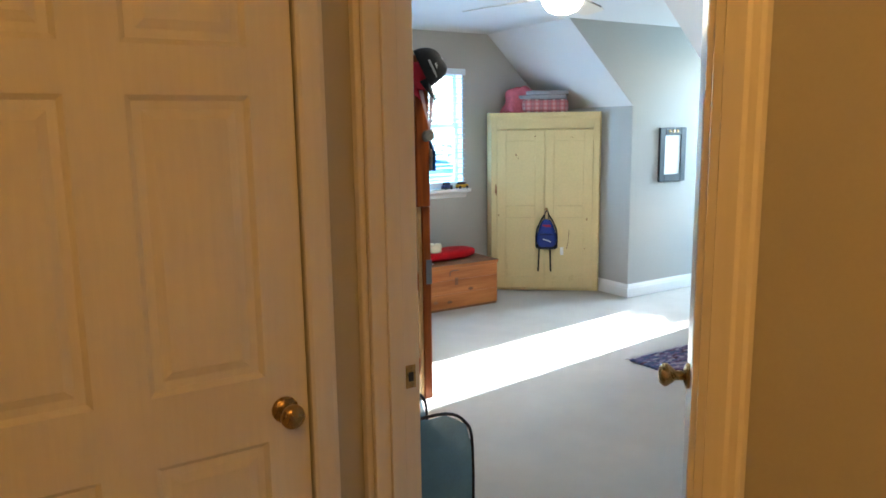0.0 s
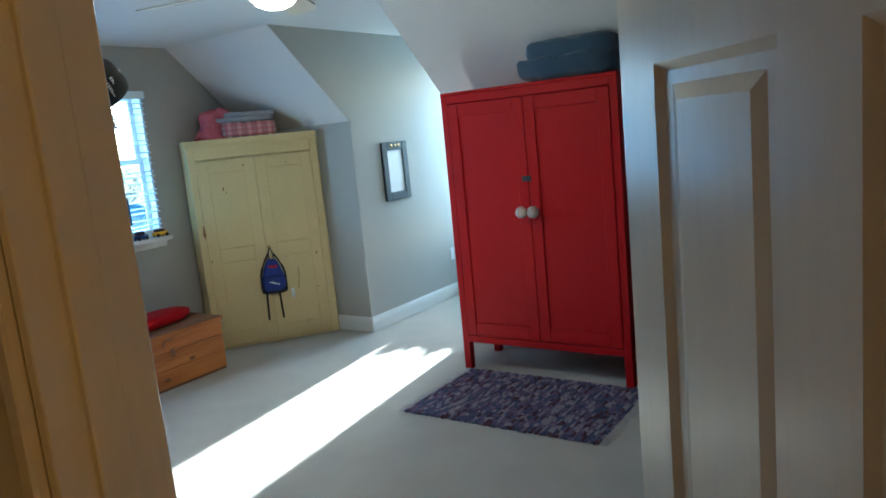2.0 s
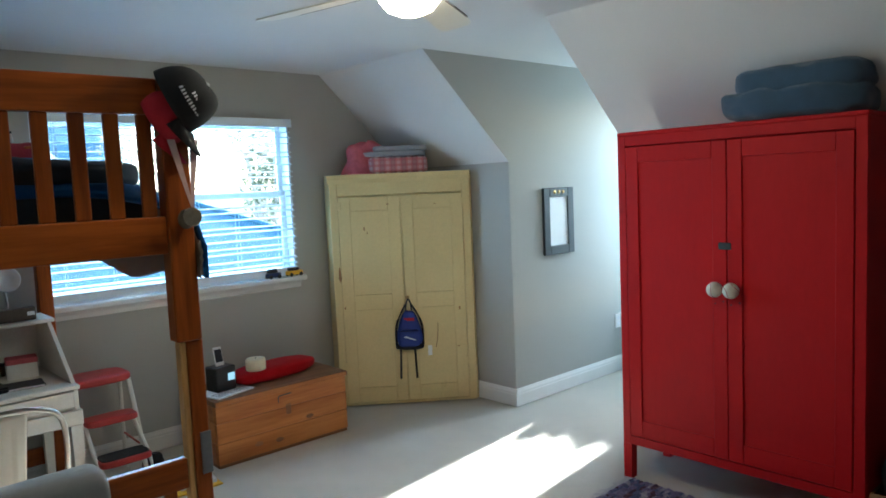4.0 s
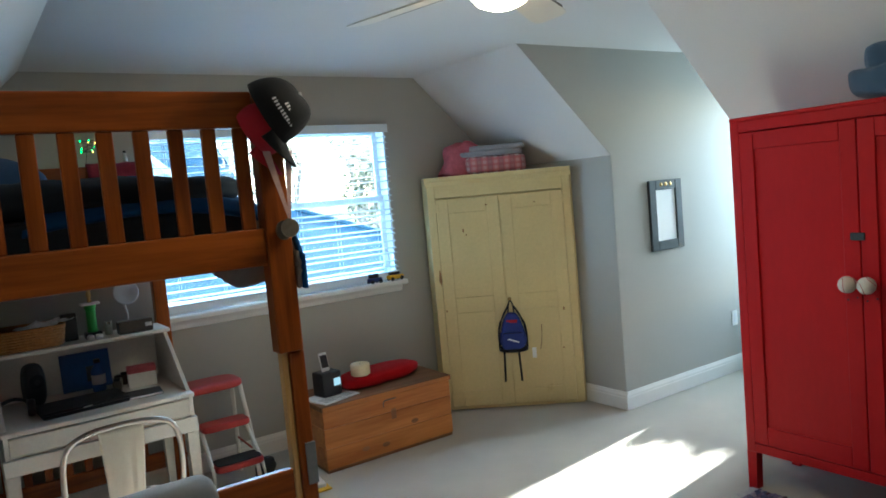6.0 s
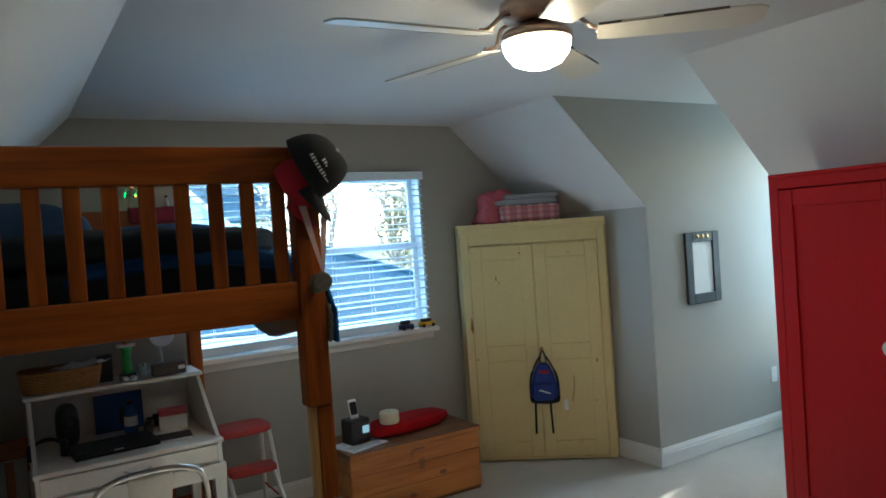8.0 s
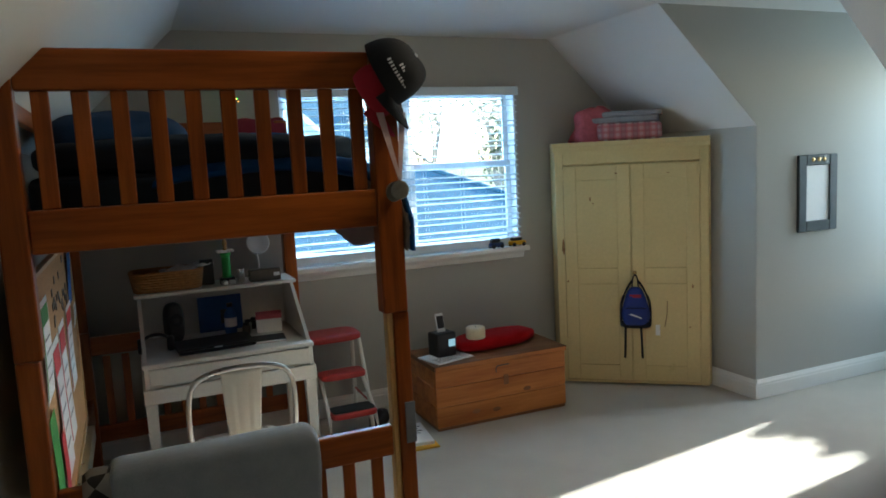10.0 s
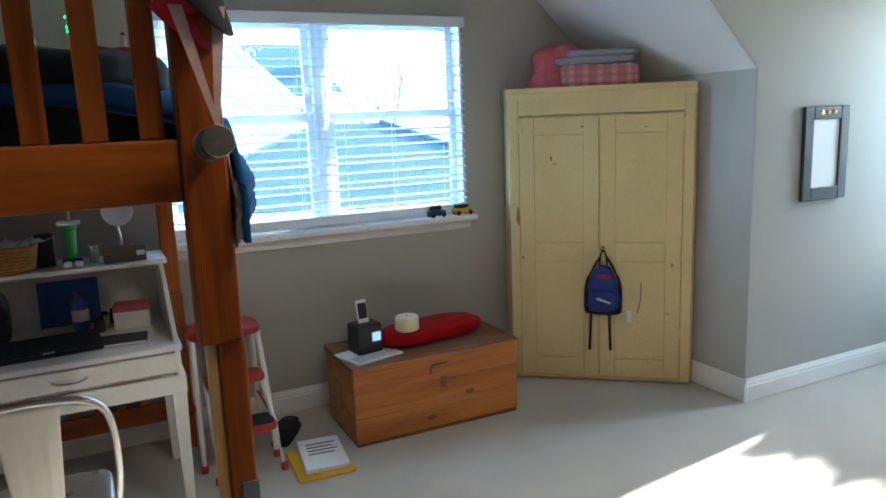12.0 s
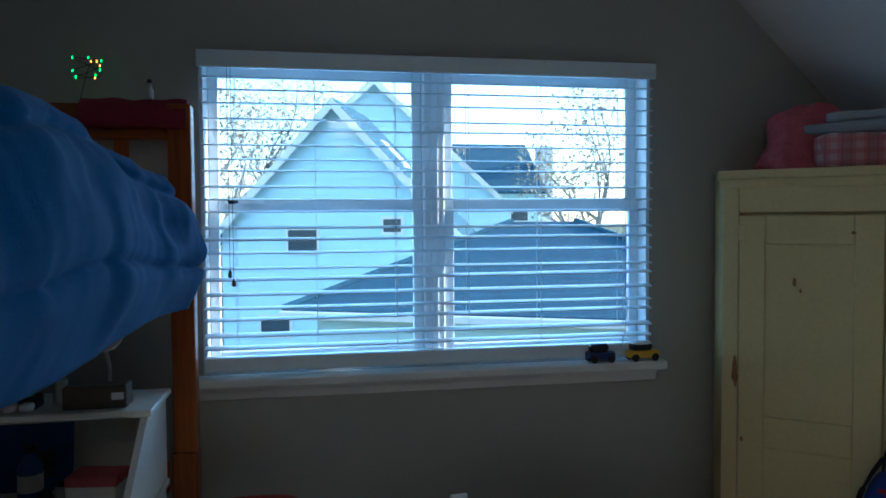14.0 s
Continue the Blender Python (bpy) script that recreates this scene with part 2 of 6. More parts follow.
def part(name, bm, mat, parent=None, label="", smooth=False):
    """One mesh object from a bmesh, under a thing or a part."""
    me = bpy.data.meshes.new(name)
    bmesh.ops.recalc_face_normals(bm, faces=bm.faces)
    bm.to_mesh(me)
    bm.free()
    for mm in (mat if isinstance(mat, (list, tuple)) else [mat]):
        me.materials.append(mm)
    if smooth:
        me.polygons.foreach_set("use_smooth", [True] * len(me.polygons))
    o = new(name, me)
    if parent is not None:
        o.parent = parent
    if label:
        o["label"] = label
    return o


def thing(name, m, label, category, group=""):
    o = new(name)
    o.empty_display_size = 0.1
    o.matrix_world = m
    return tagged(o, label, category, group)


def struct(name, bm, mat, label, category, smooth=False):
    return tagged(part(name, bm, mat, smooth=smooth), label, category, kind="structure")


def box(x0, y0, z0, x1, y1, z1, bev=0.0, bm=None, seg=1):
    own = bmesh.new()
    bmesh.ops.create_cube(own, size=1, matrix=Matrix.Translation(((x0 + x1) / 2, (y0 + y1) / 2, (z0 + z1) / 2)) @ Matrix.Diagonal((abs(x1 - x0), abs(y1 - y0), abs(z1 - z0), 1)))
    if bev:
        bmesh.ops.bevel(own, geom=own.edges[:], offset=bev, segments=seg, affect="EDGES", profile=0.5)
    return join(bm, own)


def join(bm, own):
    if bm is None:
        return own
    me = bpy.data.meshes.new("t")
    own.to_mesh(me)
    own.free()
    bm.from_mesh(me)
    bpy.data.meshes.remove(me)
    return bm


def prism(pts, axis, a, b, bm=None):
    """A polygon extruded along an axis from a to b; pts are the two other coordinates, in order."""
    own = bmesh.new()

    def at(p, v):
        q = list(p)
        q.insert(axis, v)
        return q
    lo = [own.verts.new(at(p, a)) for p in pts]
    hi = [own.verts.new(at(p, b)) for p in pts]
    own.faces.new(lo), own.faces.new(hi)
    for i in range(len(pts)):
        j = (i + 1) % len(pts)
        own.faces.new((lo[i], lo[j], hi[j], hi[i]))
    bmesh.ops.recalc_face_normals(own, faces=own.faces)
    return join(bm, own)


def lathe(prof, n=24, bm=None, m=None):
    """Turned shape from (radius, height) pairs."""
    own = bmesh.new()
    rings = []
    for r, z in prof:
        rings.append([own.verts.new((r * math.cos(6.28318 * i / n), r * math.sin(6.28318 * i / n), z)) for i in range(n)])
    for a, b in zip(rings, rings[1:]):
        for i in range(n):
            own.faces.new((a[i], a[(i + 1) % n], b[(i + 1) % n], b[i]))
    own.faces.new(rings[0]), own.faces.new(rings[-1])
    if m is not None:
        own.transform(m)
    return join(bm, own)


def tube(path, r, n=8, bm=None, flat=1.0):
    """A round bar along a path of points; r may be a list of radii."""
    own = bmesh.new()
    pts = [Vector(p) for p in path]
    rings = []
    for i, p in enumerate(pts):
        d = (pts[min(i + 1, len(pts) - 1)] - pts[max(i - 1, 0)]).normalized()
        up = Vector((0, 0, 1)) if abs(d.z) < 0.9 else Vector((0, 1, 0))
        u = d.cross(up).normalized()
        v = u.cross(d)
        rr = r[i] if isinstance(r, (list, tuple)) else r
        rings.append([own.verts.new(p + rr * (math.cos(6.28318 * k / n) * u + flat * math.sin(6.28318 * k / n) * v)) for k in range(n)])
    for a, b in zip(rings, rings[1:]):
        for k in range(n):
            own.faces.new((a[k], a[(k + 1) % n], b[(k + 1) % n], b[k]))
    own.faces.new(rings[0]), own.faces.new(rings[-1])
    return join(bm, own)


def curve_pts(ctrl, n=8):
    """Catmull-Rom points through the given ones."""
    p = [Vector(c) for c in ctrl]
    p = [2 * p[0] - p[1]] + p + [2 * p[-1] - p[-2]]
    out = []
    for i in range(1, len(p) - 2):
        for k in range(n):
            t = k / n
            out.append(0.5 * ((2 * p[i]) + (p[i + 1] - p[i - 1]) * t + (2 * p[i - 1] - 5 * p[i] + 4 * p[i + 1] - p[i + 2]) * t * t + (3 * p[i] - p[i - 1] - 3 * p[i + 1] + p[i + 2]) * t ** 3))
    return out + [p[-2]]


def soft(size, centre, cuts=10, power=5.0, lump=0.01, freq=6.0, seed=0.0, bm=None, sag=0.0):
    """A stuffed or folded cloth block: a superellipsoid with lumps."""
    own = bmesh.new()
    bmesh.ops.create_cube(own, size=2)
    bmesh.ops.subdivide_edges(own, edges=own.edges[:], cuts=cuts, use_grid_fill=True)
    sx, sy, sz = (s / 2 for s in size)
    for v in own.verts:
        c = v.co
        k = (abs(c.x) ** power + abs(c.y) ** power + abs(c.z) ** power) ** (1 / power)
        c = c / k
        p = Vector((c.x * sx, c.y * sy, c.z * sz))
        d = noise.noise(p * freq + Vector((seed, seed * 2, -seed))) + 0.5 * noise.noise(p * freq * 2.7 + Vector((seed, 3, seed)))
        p += c.normalized() * d * lump
        p.z -= sag * (c.x * c.x + c.y * c.y) * 0.5
        v.co = p + Vector(centre)
    return join(bm, own)


def sheet(fn, nu, nv, thick=0.004, bm=None):
    """A cloth or shell from fn(u, v), given thickness."""
    own = bmesh.new()
    g = [[own.verts.new(fn(i / nu, j / nv)) for j in range(nv + 1)] for i in range(nu + 1)]
    for i in range(nu):
        for j in range(nv):
            own.faces.new((g[i][j], g[i + 1][j], g[i + 1][j + 1], g[i][j + 1]))
    bmesh.ops.recalc_face_normals(own, faces=own.faces)
    bmesh.ops.solidify(own, geom=own.faces[:], thickness=thick)
    return join(bm, own)


# ---- the plan ----
XL, XR, YW, ZC = 0.745, 4.71, 4.92, 2.44          # left wall, right knee wall, window wall, flat ceiling
KNEE, XF, XS = 1.74, 3.96, 1.45                    # knee wall height, where the slopes meet the flat ceiling
DN, DS, XD = 3.76, 2.79, 6.50                      # dormer's two cheeks and its end wall
YB = -2.95                                         # unseen wall behind, set far back to weaken bounced light
OPN, OPS = 0.668, -0.302                            # doorway's jambs
XH = 0.625                                         # hall side of the door wall
HY, HX0, HY0 = 0.70, -1.35, -2.1                   # hall: wall with the closed door, far wall, end wall
WX0, WX1, WZ0, WZ1 = 2.03, 3.678, 1.0, 2.11        # window opening
T = 0.13

struct("floor", box(HX0 - T, YB - T, -0.15, XD + T, YW + T, 0.0), CARPET, "cream cut-pile carpet over the whole floor", "floor")

bm = box(XH, YW, 0, WX0, YW + T, 2.7)
box(WX1, YW, 0, XR + T, YW + T, 2.7, bm=bm), box(WX0, YW, 0, WX1, YW + T, WZ0, bm=bm), box(WX0, YW, WZ1, WX1, YW + T, 2.7, bm=bm)
struct("wall_window", bm, WALL, "warm grey painted gable wall with a wide window", "wall")
bm = box(XH, OPN, 0, XL, YW, 2.7)
box(XH, YB, 0, XL, OPS, 2.7, bm=bm), box(XH, OPS, 2.05, XL, OPN, 2.7, bm=bm)
struct("wall_left", bm, WALL, "grey painted wall with the bedroom doorway", "wall")
struct("wall_right_1", box(XR, YB, 0, XR + T, DS, KNEE + 0.1), WALL, "grey knee wall behind the red wardrobe", "wall")
struct("wall_right_2", box(XR, DN + 0.003, 0, XR + T, YW, KNEE + 0.1), WALL, "grey knee wall beside the corner cupboard", "wall")
cheek = [(XR, 0), (XD, 0), (XD, ZC + 0.1), (XF - 0.1, ZC + 0.1), (XF, ZC + 0.004), (XR, KNEE + 0.004)]
struct("wall_dormer_north", prism([(x + (0.0025 if x == XR else 0), z) for x, z in cheek], 1, DN, DN + 0.1), WALL, "grey painted dormer cheek wall with a framed white panel", "wall")
struct("wall_dormer_south", prism([(x + (0.0025 if x == XR else 0), z) for x, z in cheek], 1, DS - 0.1, DS), WALL, "grey painted dormer cheek wall beside the wardrobe", "wall")
DW0, DW1, DZ0, DZ1 = 3.04, 3.73, 0.60, 2.25        # dormer window opening
bm = box(XD, DS - 0.2, 0, XD + T, DW0, 2.6)
box(XD, DW1, 0, XD + T, DN + 0.2, 2.6, bm=bm), box(XD, DW0, 0, XD + T, DW1, DZ0, bm=bm), box(XD, DW0, DZ1, XD + T, DW1, 2.6, bm=bm)
struct("wall_dormer_end", bm, WALL, "grey painted dormer end wall with a window", "wall")
struct("wall_back", box(XH, YB - T, 0, XR + T, YB, 2.7), WALL, "plain grey unseen wall closing the room behind", "wall")
# hall
bm = box(HX0, HY, 0, -0.345, HY + T, 2.7)
box(0.475, HY, 0, XH, HY + T, 2.7, bm=bm), box(-0.345, HY, 2.04, 0.475, HY + T, 2.7, bm=bm)
struct("wall_hall_north", bm, WALL, "painted hall wall with a closed door", "wall")
struct("wall_closet", box(-0.6, HY + T + 0.003, 0, XH - 0.002, HY + T + 0.1, 2.7), WALL, "closed back of the closet behind the hall door", "wall")
struct("wall_hall_west", box(HX0 - T, HY0, 0, HX0, HY + T, 2.7), WALL, "plain painted hall wall", "wall")
struct("wall_hall_south", box(HX0 - T, HY0 - T, 0, XH - 0.002, HY0, 2.7), WALL, "plain painted hall end wall", "wall")

# ceilings: flat, two slopes, dormer, recess by the door, hall
YC = 1.2
bm = box(XS, YB, ZC, XF, YW, ZC + 0.1)
box(XL, YB, ZC, XS, YC, ZC + 0.1, bm=bm)
box(XF, DS, ZC, XD, DN, ZC + 0.1, bm=bm)
sl = [(XF, ZC), (XR, KNEE), (XR + 0.13, KNEE), (XR + 0.13, KNEE + 0.1), (XF, ZC + 0.1)]
prism(sl, 1, DN + 0.0025, YW, bm=bm), prism(sl, 1, YB, DS - 0.0025, bm=bm)
prism([(XS, ZC), (XL, KNEE), (XL - 0.1, KNEE), (XL - 0.1, KNEE + 0.1), (XS, ZC + 0.1)], 1, YC, YW, bm=bm)
struct("ceiling", bm, CEIL, "white painted ceiling with attic slopes", "ceiling")
struct("wall_recess_cheek", prism([(XL, KNEE - 0.001), (XS, ZC), (XL, ZC)], 1, YC - 0.02, YC - 0.001), WALL, "grey painted cheek above the door recess", "wall")
struct("hall_ceiling", box(HX0, HY0, ZC, XH, HY, ZC + 0.1), CEIL, "white hall ceiling", "ceiling")


def skirting(name, x0, y0, x1, y1, side):
    """Moulded baseboard along a wall; side: +1 or -1, the way it stands out."""
    prof = [(0, 0.004), (0.015, 0.004), (0.015, 0.085), (0.012, 0.093), (0.012, 0.103), (0.006, 0.118), (0.004, 0.128), (0, 0.128)]
    if y0 == y1:
        b = prism([(y0 + side * p, z) for p, z in prof], 0, x0, x1)
    else:
        b = prism([(x0 + side * p, z) for p, z in prof], 1, y0, y1)
    return struct(name, b, TRIM, "white moulded baseboard along the wall", "baseboard")


skirting("baseboard_1", XL, YW, XR, YW, -1)
skirting("baseboard_2", XR, DN - 0.015, XR, YW - 0.015, -1)
skirting("baseboard_3", XR, DN, XD, DN, -1)
skirting("baseboard_4", XR, DS, XD, DS, 1)
skirting("baseboard_5", XR, YB, XR, DS, -1)
skirting("baseboard_6", XL, OPN + 0.07, XL, YW - 0.015, 1)
skirting("baseboard_7", XL, YB, XR - 0.015, YB, 1)


def casing(name, m, w, h, label):
    """Door casing with a stepped profile and jamb stops, in the doorway's own axes: x along the wall, y out of it."""
    b = bmesh.new()
    prof = [(0, 0), (0, 0.012), (0.008, 0.017), (0.03, 0.018), (0.05, 0.02), (0.062, 0.016), (0.066, 0)]
    for s in (-1, 1):
        prism([(s * (w / 2 + p), q) for p, q in prof], 2, 0.004, h + 0.066, bm=b)
    prism([(q, h + p) for p, q in prof], 0, -w / 2 - 0.064, w / 2 + 0.064, bm=b)
    o = struct(name, b, DOORP, label, "trim")
    o.matrix_world = m
    return o


# jamb lining of the bedroom doorway
bm = box(XH - 0.004, OPN - 0.018, 0.004, XL + 0.004, OPN - 0.0005, 2.05, 0.002)
box(XH - 0.004, OPS + 0.0005, 0.004, XL + 0.004, OPS + 0.018, 2.05, 0.002, bm=bm)
box(XH - 0.004, OPS + 0.018, 2.032, XL + 0.004, OPN - 0.018, 2.05, 0.002, bm=bm)
box(0.66, OPN - 0.03, 0.004, 0.70, OPN - 0.018, 2.03, 0.002, bm=bm)
box(0.66, OPS + 0.018, 0.004, 0.70, OPS + 0.03, 2.03, 0.002, bm=bm)
struct("door_jamb", bm, DOORP, "white painted door jamb lining with stops", "trim")
b = bmesh.new()
for y0, y1 in ((OPN + 0.001, HY - 0.001), (OPS - 0.068, OPS - 0.001)):
    box(XH - 0.018, y0, 0.004, XH - 0.0005, y1, 2.11, 0.004, bm=b)
    if y0 < 0:
        box(XH - 0.026, y0 + 0.012, 0.004, XH - 0.018, y1 - 0.02, 2.09, 0.004, bm=b)
box(XH - 0.018, OPS - 0.068, 2.052, XH - 0.0005, HY - 0.001, 2.118, 0.004, bm=b)
struct("door_trim_hall", b, DOORP, "white painted door casing in the hall", "trim")
casing("door_trim_room", pose(XL, (OPN + OPS) / 2, 0, 0, 0, -90), OPN - OPS, 2.05, "white painted door casing on the bedroom side")
casing("door_trim_closed", pose(0.065, HY, 0, 0, 0, 180), 0.82, 2.04, "white painted casing round the closed door")
plate = thing("strike_plate", pose(0.722, OPN - 0.0185, 0.962), "brass strike plate let into the door jamb", "strike plate")
bm = box(-0.014, -0.003, -0.03, 0.014, 0, 0.03, 0.001)
part("plate", bm, BRASS, plate)
part("latch_hole", box(-0.007, -0.0045, -0.012, 0.007, -0.003, 0.012, 0.001), BLACK, plate, "dark latch hole")
for z in (-0.022, 0.022):
    part("screw", lathe([(0.003, 0), (0.003, 0.001), (0.001, 0.002)], 10, None, pose(0, -0.003, z, 90, 0, 0)), BRASS, plate)


def panel_door(name, m, w, h, label, knobs=(-1, 1), kz=0.91):
    """Six-panel door, hinge at the origin, leaf along +x, thickness in y."""
    d = thing(name, m, label, "door")
    th = 0.035
    sx, mid = 0.10, 0.11
    zs = [(0.22, 0.84), (1.00, 1.64), (1.74, h - 0.11)]
    cols = [(sx, w / 2 - mid / 2), (w / 2 + mid / 2, w - sx)]
    b = bmesh.new()
    box(0, -th / 2, 0, sx, th / 2, h, bm=b), box(w - sx, -th / 2, 0, w, th / 2, h, bm=b)
    box(w / 2 - mid / 2, -th / 2, 0.22, w / 2 + mid / 2, th / 2, h - 0.11, bm=b)
    for z0, z1 in ((0, 0.22), (0.84, 1.00), (1.64, 1.74), (h - 0.11, h)):
        for x0, x1 in ((sx, w / 2 - mid / 2), (w / 2 + mid / 2, w - sx)):
            box(x0, -th / 2, z0, x1, th / 2, z1, bm=b)
        box(w / 2 - mid / 2, -th / 2 + 0.0002, z0, w / 2 + mid / 2, th / 2 - 0.0002, z1, bm=b)
    part("leaf", b, DOORP, d)
    for z0, z1 in zs:
        for x0, x1 in cols:
            p = bmesh.new()
            for s in (-1, 1):
                # recessed moulding and raised field
                e = [(0, th / 2), (0.012, th / 2 - 0.010), (0.030, th / 2 - 0.010), (0.050, th / 2 - 0.003)]
                rings = [[p.verts.new((x, s * y, z)) for x, z in ((x0 + o, z0 + o), (x1 - o, z0 + o), (x1 - o, z1 - o), (x0 + o, z1 - o))] for o, y in e]
                for q, r in zip(rings, rings[1:]):
                    for i in range(4):
                        p.faces.new((q[i], q[(i + 1) % 4], r[(i + 1) % 4], r[i]))
                p.faces.new(rings[-1])
            part("panel", p, DOORP, d)
    for s in knobs:
        k = lathe([(0.032, 0), (0.032, 0.006), (0.026, 0.010), (0.012, 0.014), (0.012, 0.032), (0.020, 0.040), (0.029, 0.052), (0.029, 0.060), (0.022, 0.070), (0.008, 0.073)], 24, None,
                  pose(w - 0.058, s * th / 2, kz, -90 * s, 0, 0))
        part("knob", k, BRASS, d, "brass door knob", smooth=True)
    part("latch", box(w - 0.0005, -0.012, kz - 0.03, w + 0.0015, 0.012, kz + 0.03), BRASS, d, "brass latch plate")
    for z in (0.2, 1.0, 1.8):
        part("hinge", lathe([(0.006, -0.045), (0.006, 0.045)], 10, None, pose(-0.004, -0.02, z)), BRASS, d)
    return d


panel_door("door_1", pose(XL + 0.012, OPS + 0.012, 0.012, 0, 0, 44.6), 0.82, 2.02, "open white six-panel bedroom door with brass knob", (-1, 1), 0.955)
panel_door("door_2", pose(-0.342, HY + 0.028, 0.012, 0, 0, 0), 0.814, 2.02, "closed white six-panel hall door with brass knob", (-1,), 0.912)

# ---- main window ----
win = new("window_1")
win.location = (0, YW, 0)
tagged(win, "wide twin double-hung white vinyl window with sill", "window", kind="structure")
b = bmesh.new()
box(WX0, 0.004, WZ0, WX0 + 0.014, T, WZ1, 0.002, b), box(WX1 - 0.014, 0.004, WZ0, WX1, T, WZ1, 0.002, b)
box(WX0 + 0.014, 0.004, WZ1 - 0.02, WX1 - 0.014, T, WZ1, 0.002, b), box(WX0 + 0.014, 0.004, WZ0, WX1 - 0.014, T, WZ0 + 0.02, 0.002, b)
part("window_frame", b, VINYL, win)
part("mullion", box(2.812, 0.055, WZ0 + 0.02, 2.892, T, WZ1 - 0.02, 0.006), VINYL, win)
part("mullion_bead", box(2.838, 0.047, WZ0 + 0.02, 2.866, 0.0545, WZ1 - 0.02, 0.003), VINYL, win)
for x0, x1 in ((WX0 + 0.0145, 2.8115), (2.8925, WX1 - 0.0145)):
    for z0, z1, y in ((WZ0 + 0.02, 1.607, 0.075), (1.562, WZ1 - 0.02, 0.10)):
        b = box(x0, y, z0, x0 + 0.036, y + 0.024, z1, 0.003)
        box(x1 - 0.036, y, z0, x1, y + 0.024, z1, 0.003, b)
        box(x0 + 0.036, y, z0, x1 - 0.036, y + 0.024, z0 + 0.045, 0.003, b), box(x0 + 0.036, y, z1 - 0.045, x1 - 0.036, y + 0.024, z1, 0.003, b)
        sash = part("sash", b, VINYL, win)
        g = part("pane", box(x0 + 0.03, y + 0.010, z0 + 0.04, x1 - 0.03, y + 0.014, z1 - 0.04), GLASS, sash)
        g.visible_shadow = False
b = box(WX0 - 0.03, -0.085, WZ0 - 0.035, WX1 + 0.035, 0.0, WZ0, 0.008, None, 2)
part("window_sill", b, TRIM, win, "white bullnosed sill board")
b = prism([(-0.0005, WZ0 - 0.036), (-0.03, WZ0 - 0.036), (-0.018, WZ0 - 0.06), (-0.012, WZ0 - 0.085), (-0.0005, WZ0 - 0.09)], 0, WX0 - 0.015, WX1 + 0.02)
part("apron", b, TRIM, win)

blind = thing("window_blind", pose(0, YW, 0), "white faux-wood venetian blind with open slats, lowered over the window", "blind")
part("valance", box(WX0 + 0.001, -0.058, 2.05, WX1 - 0.004, -0.046, 2.108, 0.004), SLATW, blind, "white blind valance board")
part("head_rail", box(WX0 + 0.005, -0.044, 2.058, WX1 - 0.005, 0.0, 2.098, 0.003), SLATW, blind)
part("bottom_rail", box(WX0 + 0.008, -0.046, WZ0 + 0.014, WX1 - 0.01, -0.004, WZ0 + 0.066, 0.005), SLATW, blind)
NSL = 21
slat_me = None
for i in range(NSL):
    z = WZ0 + 0.098 + i * (2.028 - WZ0 - 0.098) / (NSL - 1)
    if slat_me is None:
        bb = prism([(-0.025, -0.0012), (-0.012, 0.0012), (0, 0.002), (0.012, 0.0012), (0.025, -0.0012), (0.025, -0.0040), (0, -0.001), (-0.025, -0.0040)], 0, WX0 + 0.01, WX1 - 0.012)
        s = part("slat", bb, SLATW, blind)
        slat_me = s.data
    else:
        s = new("slat", slat_me)
        s.parent = blind
    s.location, s.rotation_euler = (0, -0.022 + 0.001 * math.sin(i * 3.1), z), (radians(7 + 2.5 * math.sin(i * 1.7)), radians(0.12 * math.sin(i * 2.3)), 0)
for x in (WX0 + 0.12, 2.42, 2.70, 2.96, 3.23, WX1 - 0.13):
    b = tube([(x, -0.048, WZ0 + 0.03), (x, -0.048, 2.06)], 0.0011, 5)
    tube([(x, 0.004, WZ0 + 0.03), (x, 0.004, 2.06)], 0.0011, 5, b)
    part("ladder_cord", b, SLATW, blind)
b = bmesh.new()
for x, z in ((2.13, 1.36), (2.142, 1.33)):
    tube([(x, -0.054, 2.06), (x, -0.054, z)], 0.001, 5, b)
    lathe([(0.003, 0), (0.008, 0.004), (0.006, 0.02), (0.002, 0.026)], 10, b, pose(x, -0.054, z - 0.02))
part("pull_cord", b, FANED, blind, "blind cords with dark tassels")
b = tube([(3.555, -0.053, 2.06), (3.555, -0.054, 1.25), (3.565, -0.054, 1.2), (3.545, -0.054, 1.06)], 0.002, 6)
part("tilt_cord", b, SLATW, blind)

# ---- dormer window ----
dw = new("window_2")
dw.location = (XD, 0, 0)
tagged(dw, "narrow white dormer window at the end of the alcove", "window", kind="structure")
b = box(-0.004, DW0, DZ0, T, DW0 + 0.02, DZ1, 0.002)
box(-0.004, DW1 - 0.02, DZ0, T, DW1, DZ1, 0.002, b), box(-0.004, DW0 + 0.02, DZ0, T, DW1 - 0.02, DZ0 + 0.02, 0.002, b), box(-0.004, DW0 + 0.02, DZ1 - 0.02, T, DW1 - 0.02, DZ1, 0.002, b)
part("window_frame", b, VINYL, dw)
g = part("pane", box(0.08, DW0 + 0.015, DZ0 + 0.015, 0.084, DW1 - 0.015, DZ1 - 0.015), GLASS, dw)
g.visible_shadow = False
part("window_sill", box(-0.06, DW0 - 0.03, DZ0 - 0.03, -0.0005, DW1 + 0.03, DZ0, 0.006), TRIM, dw)

# ---- red wardrobe ----
W, D, Hh = 1.165, 0.44, 1.825
wr = thing("wardrobe", pose(4.175, 1.935, 0, 0, 0, -90), "tall bright red painted two-door wooden wardrobe on short legs", "wardrobe")
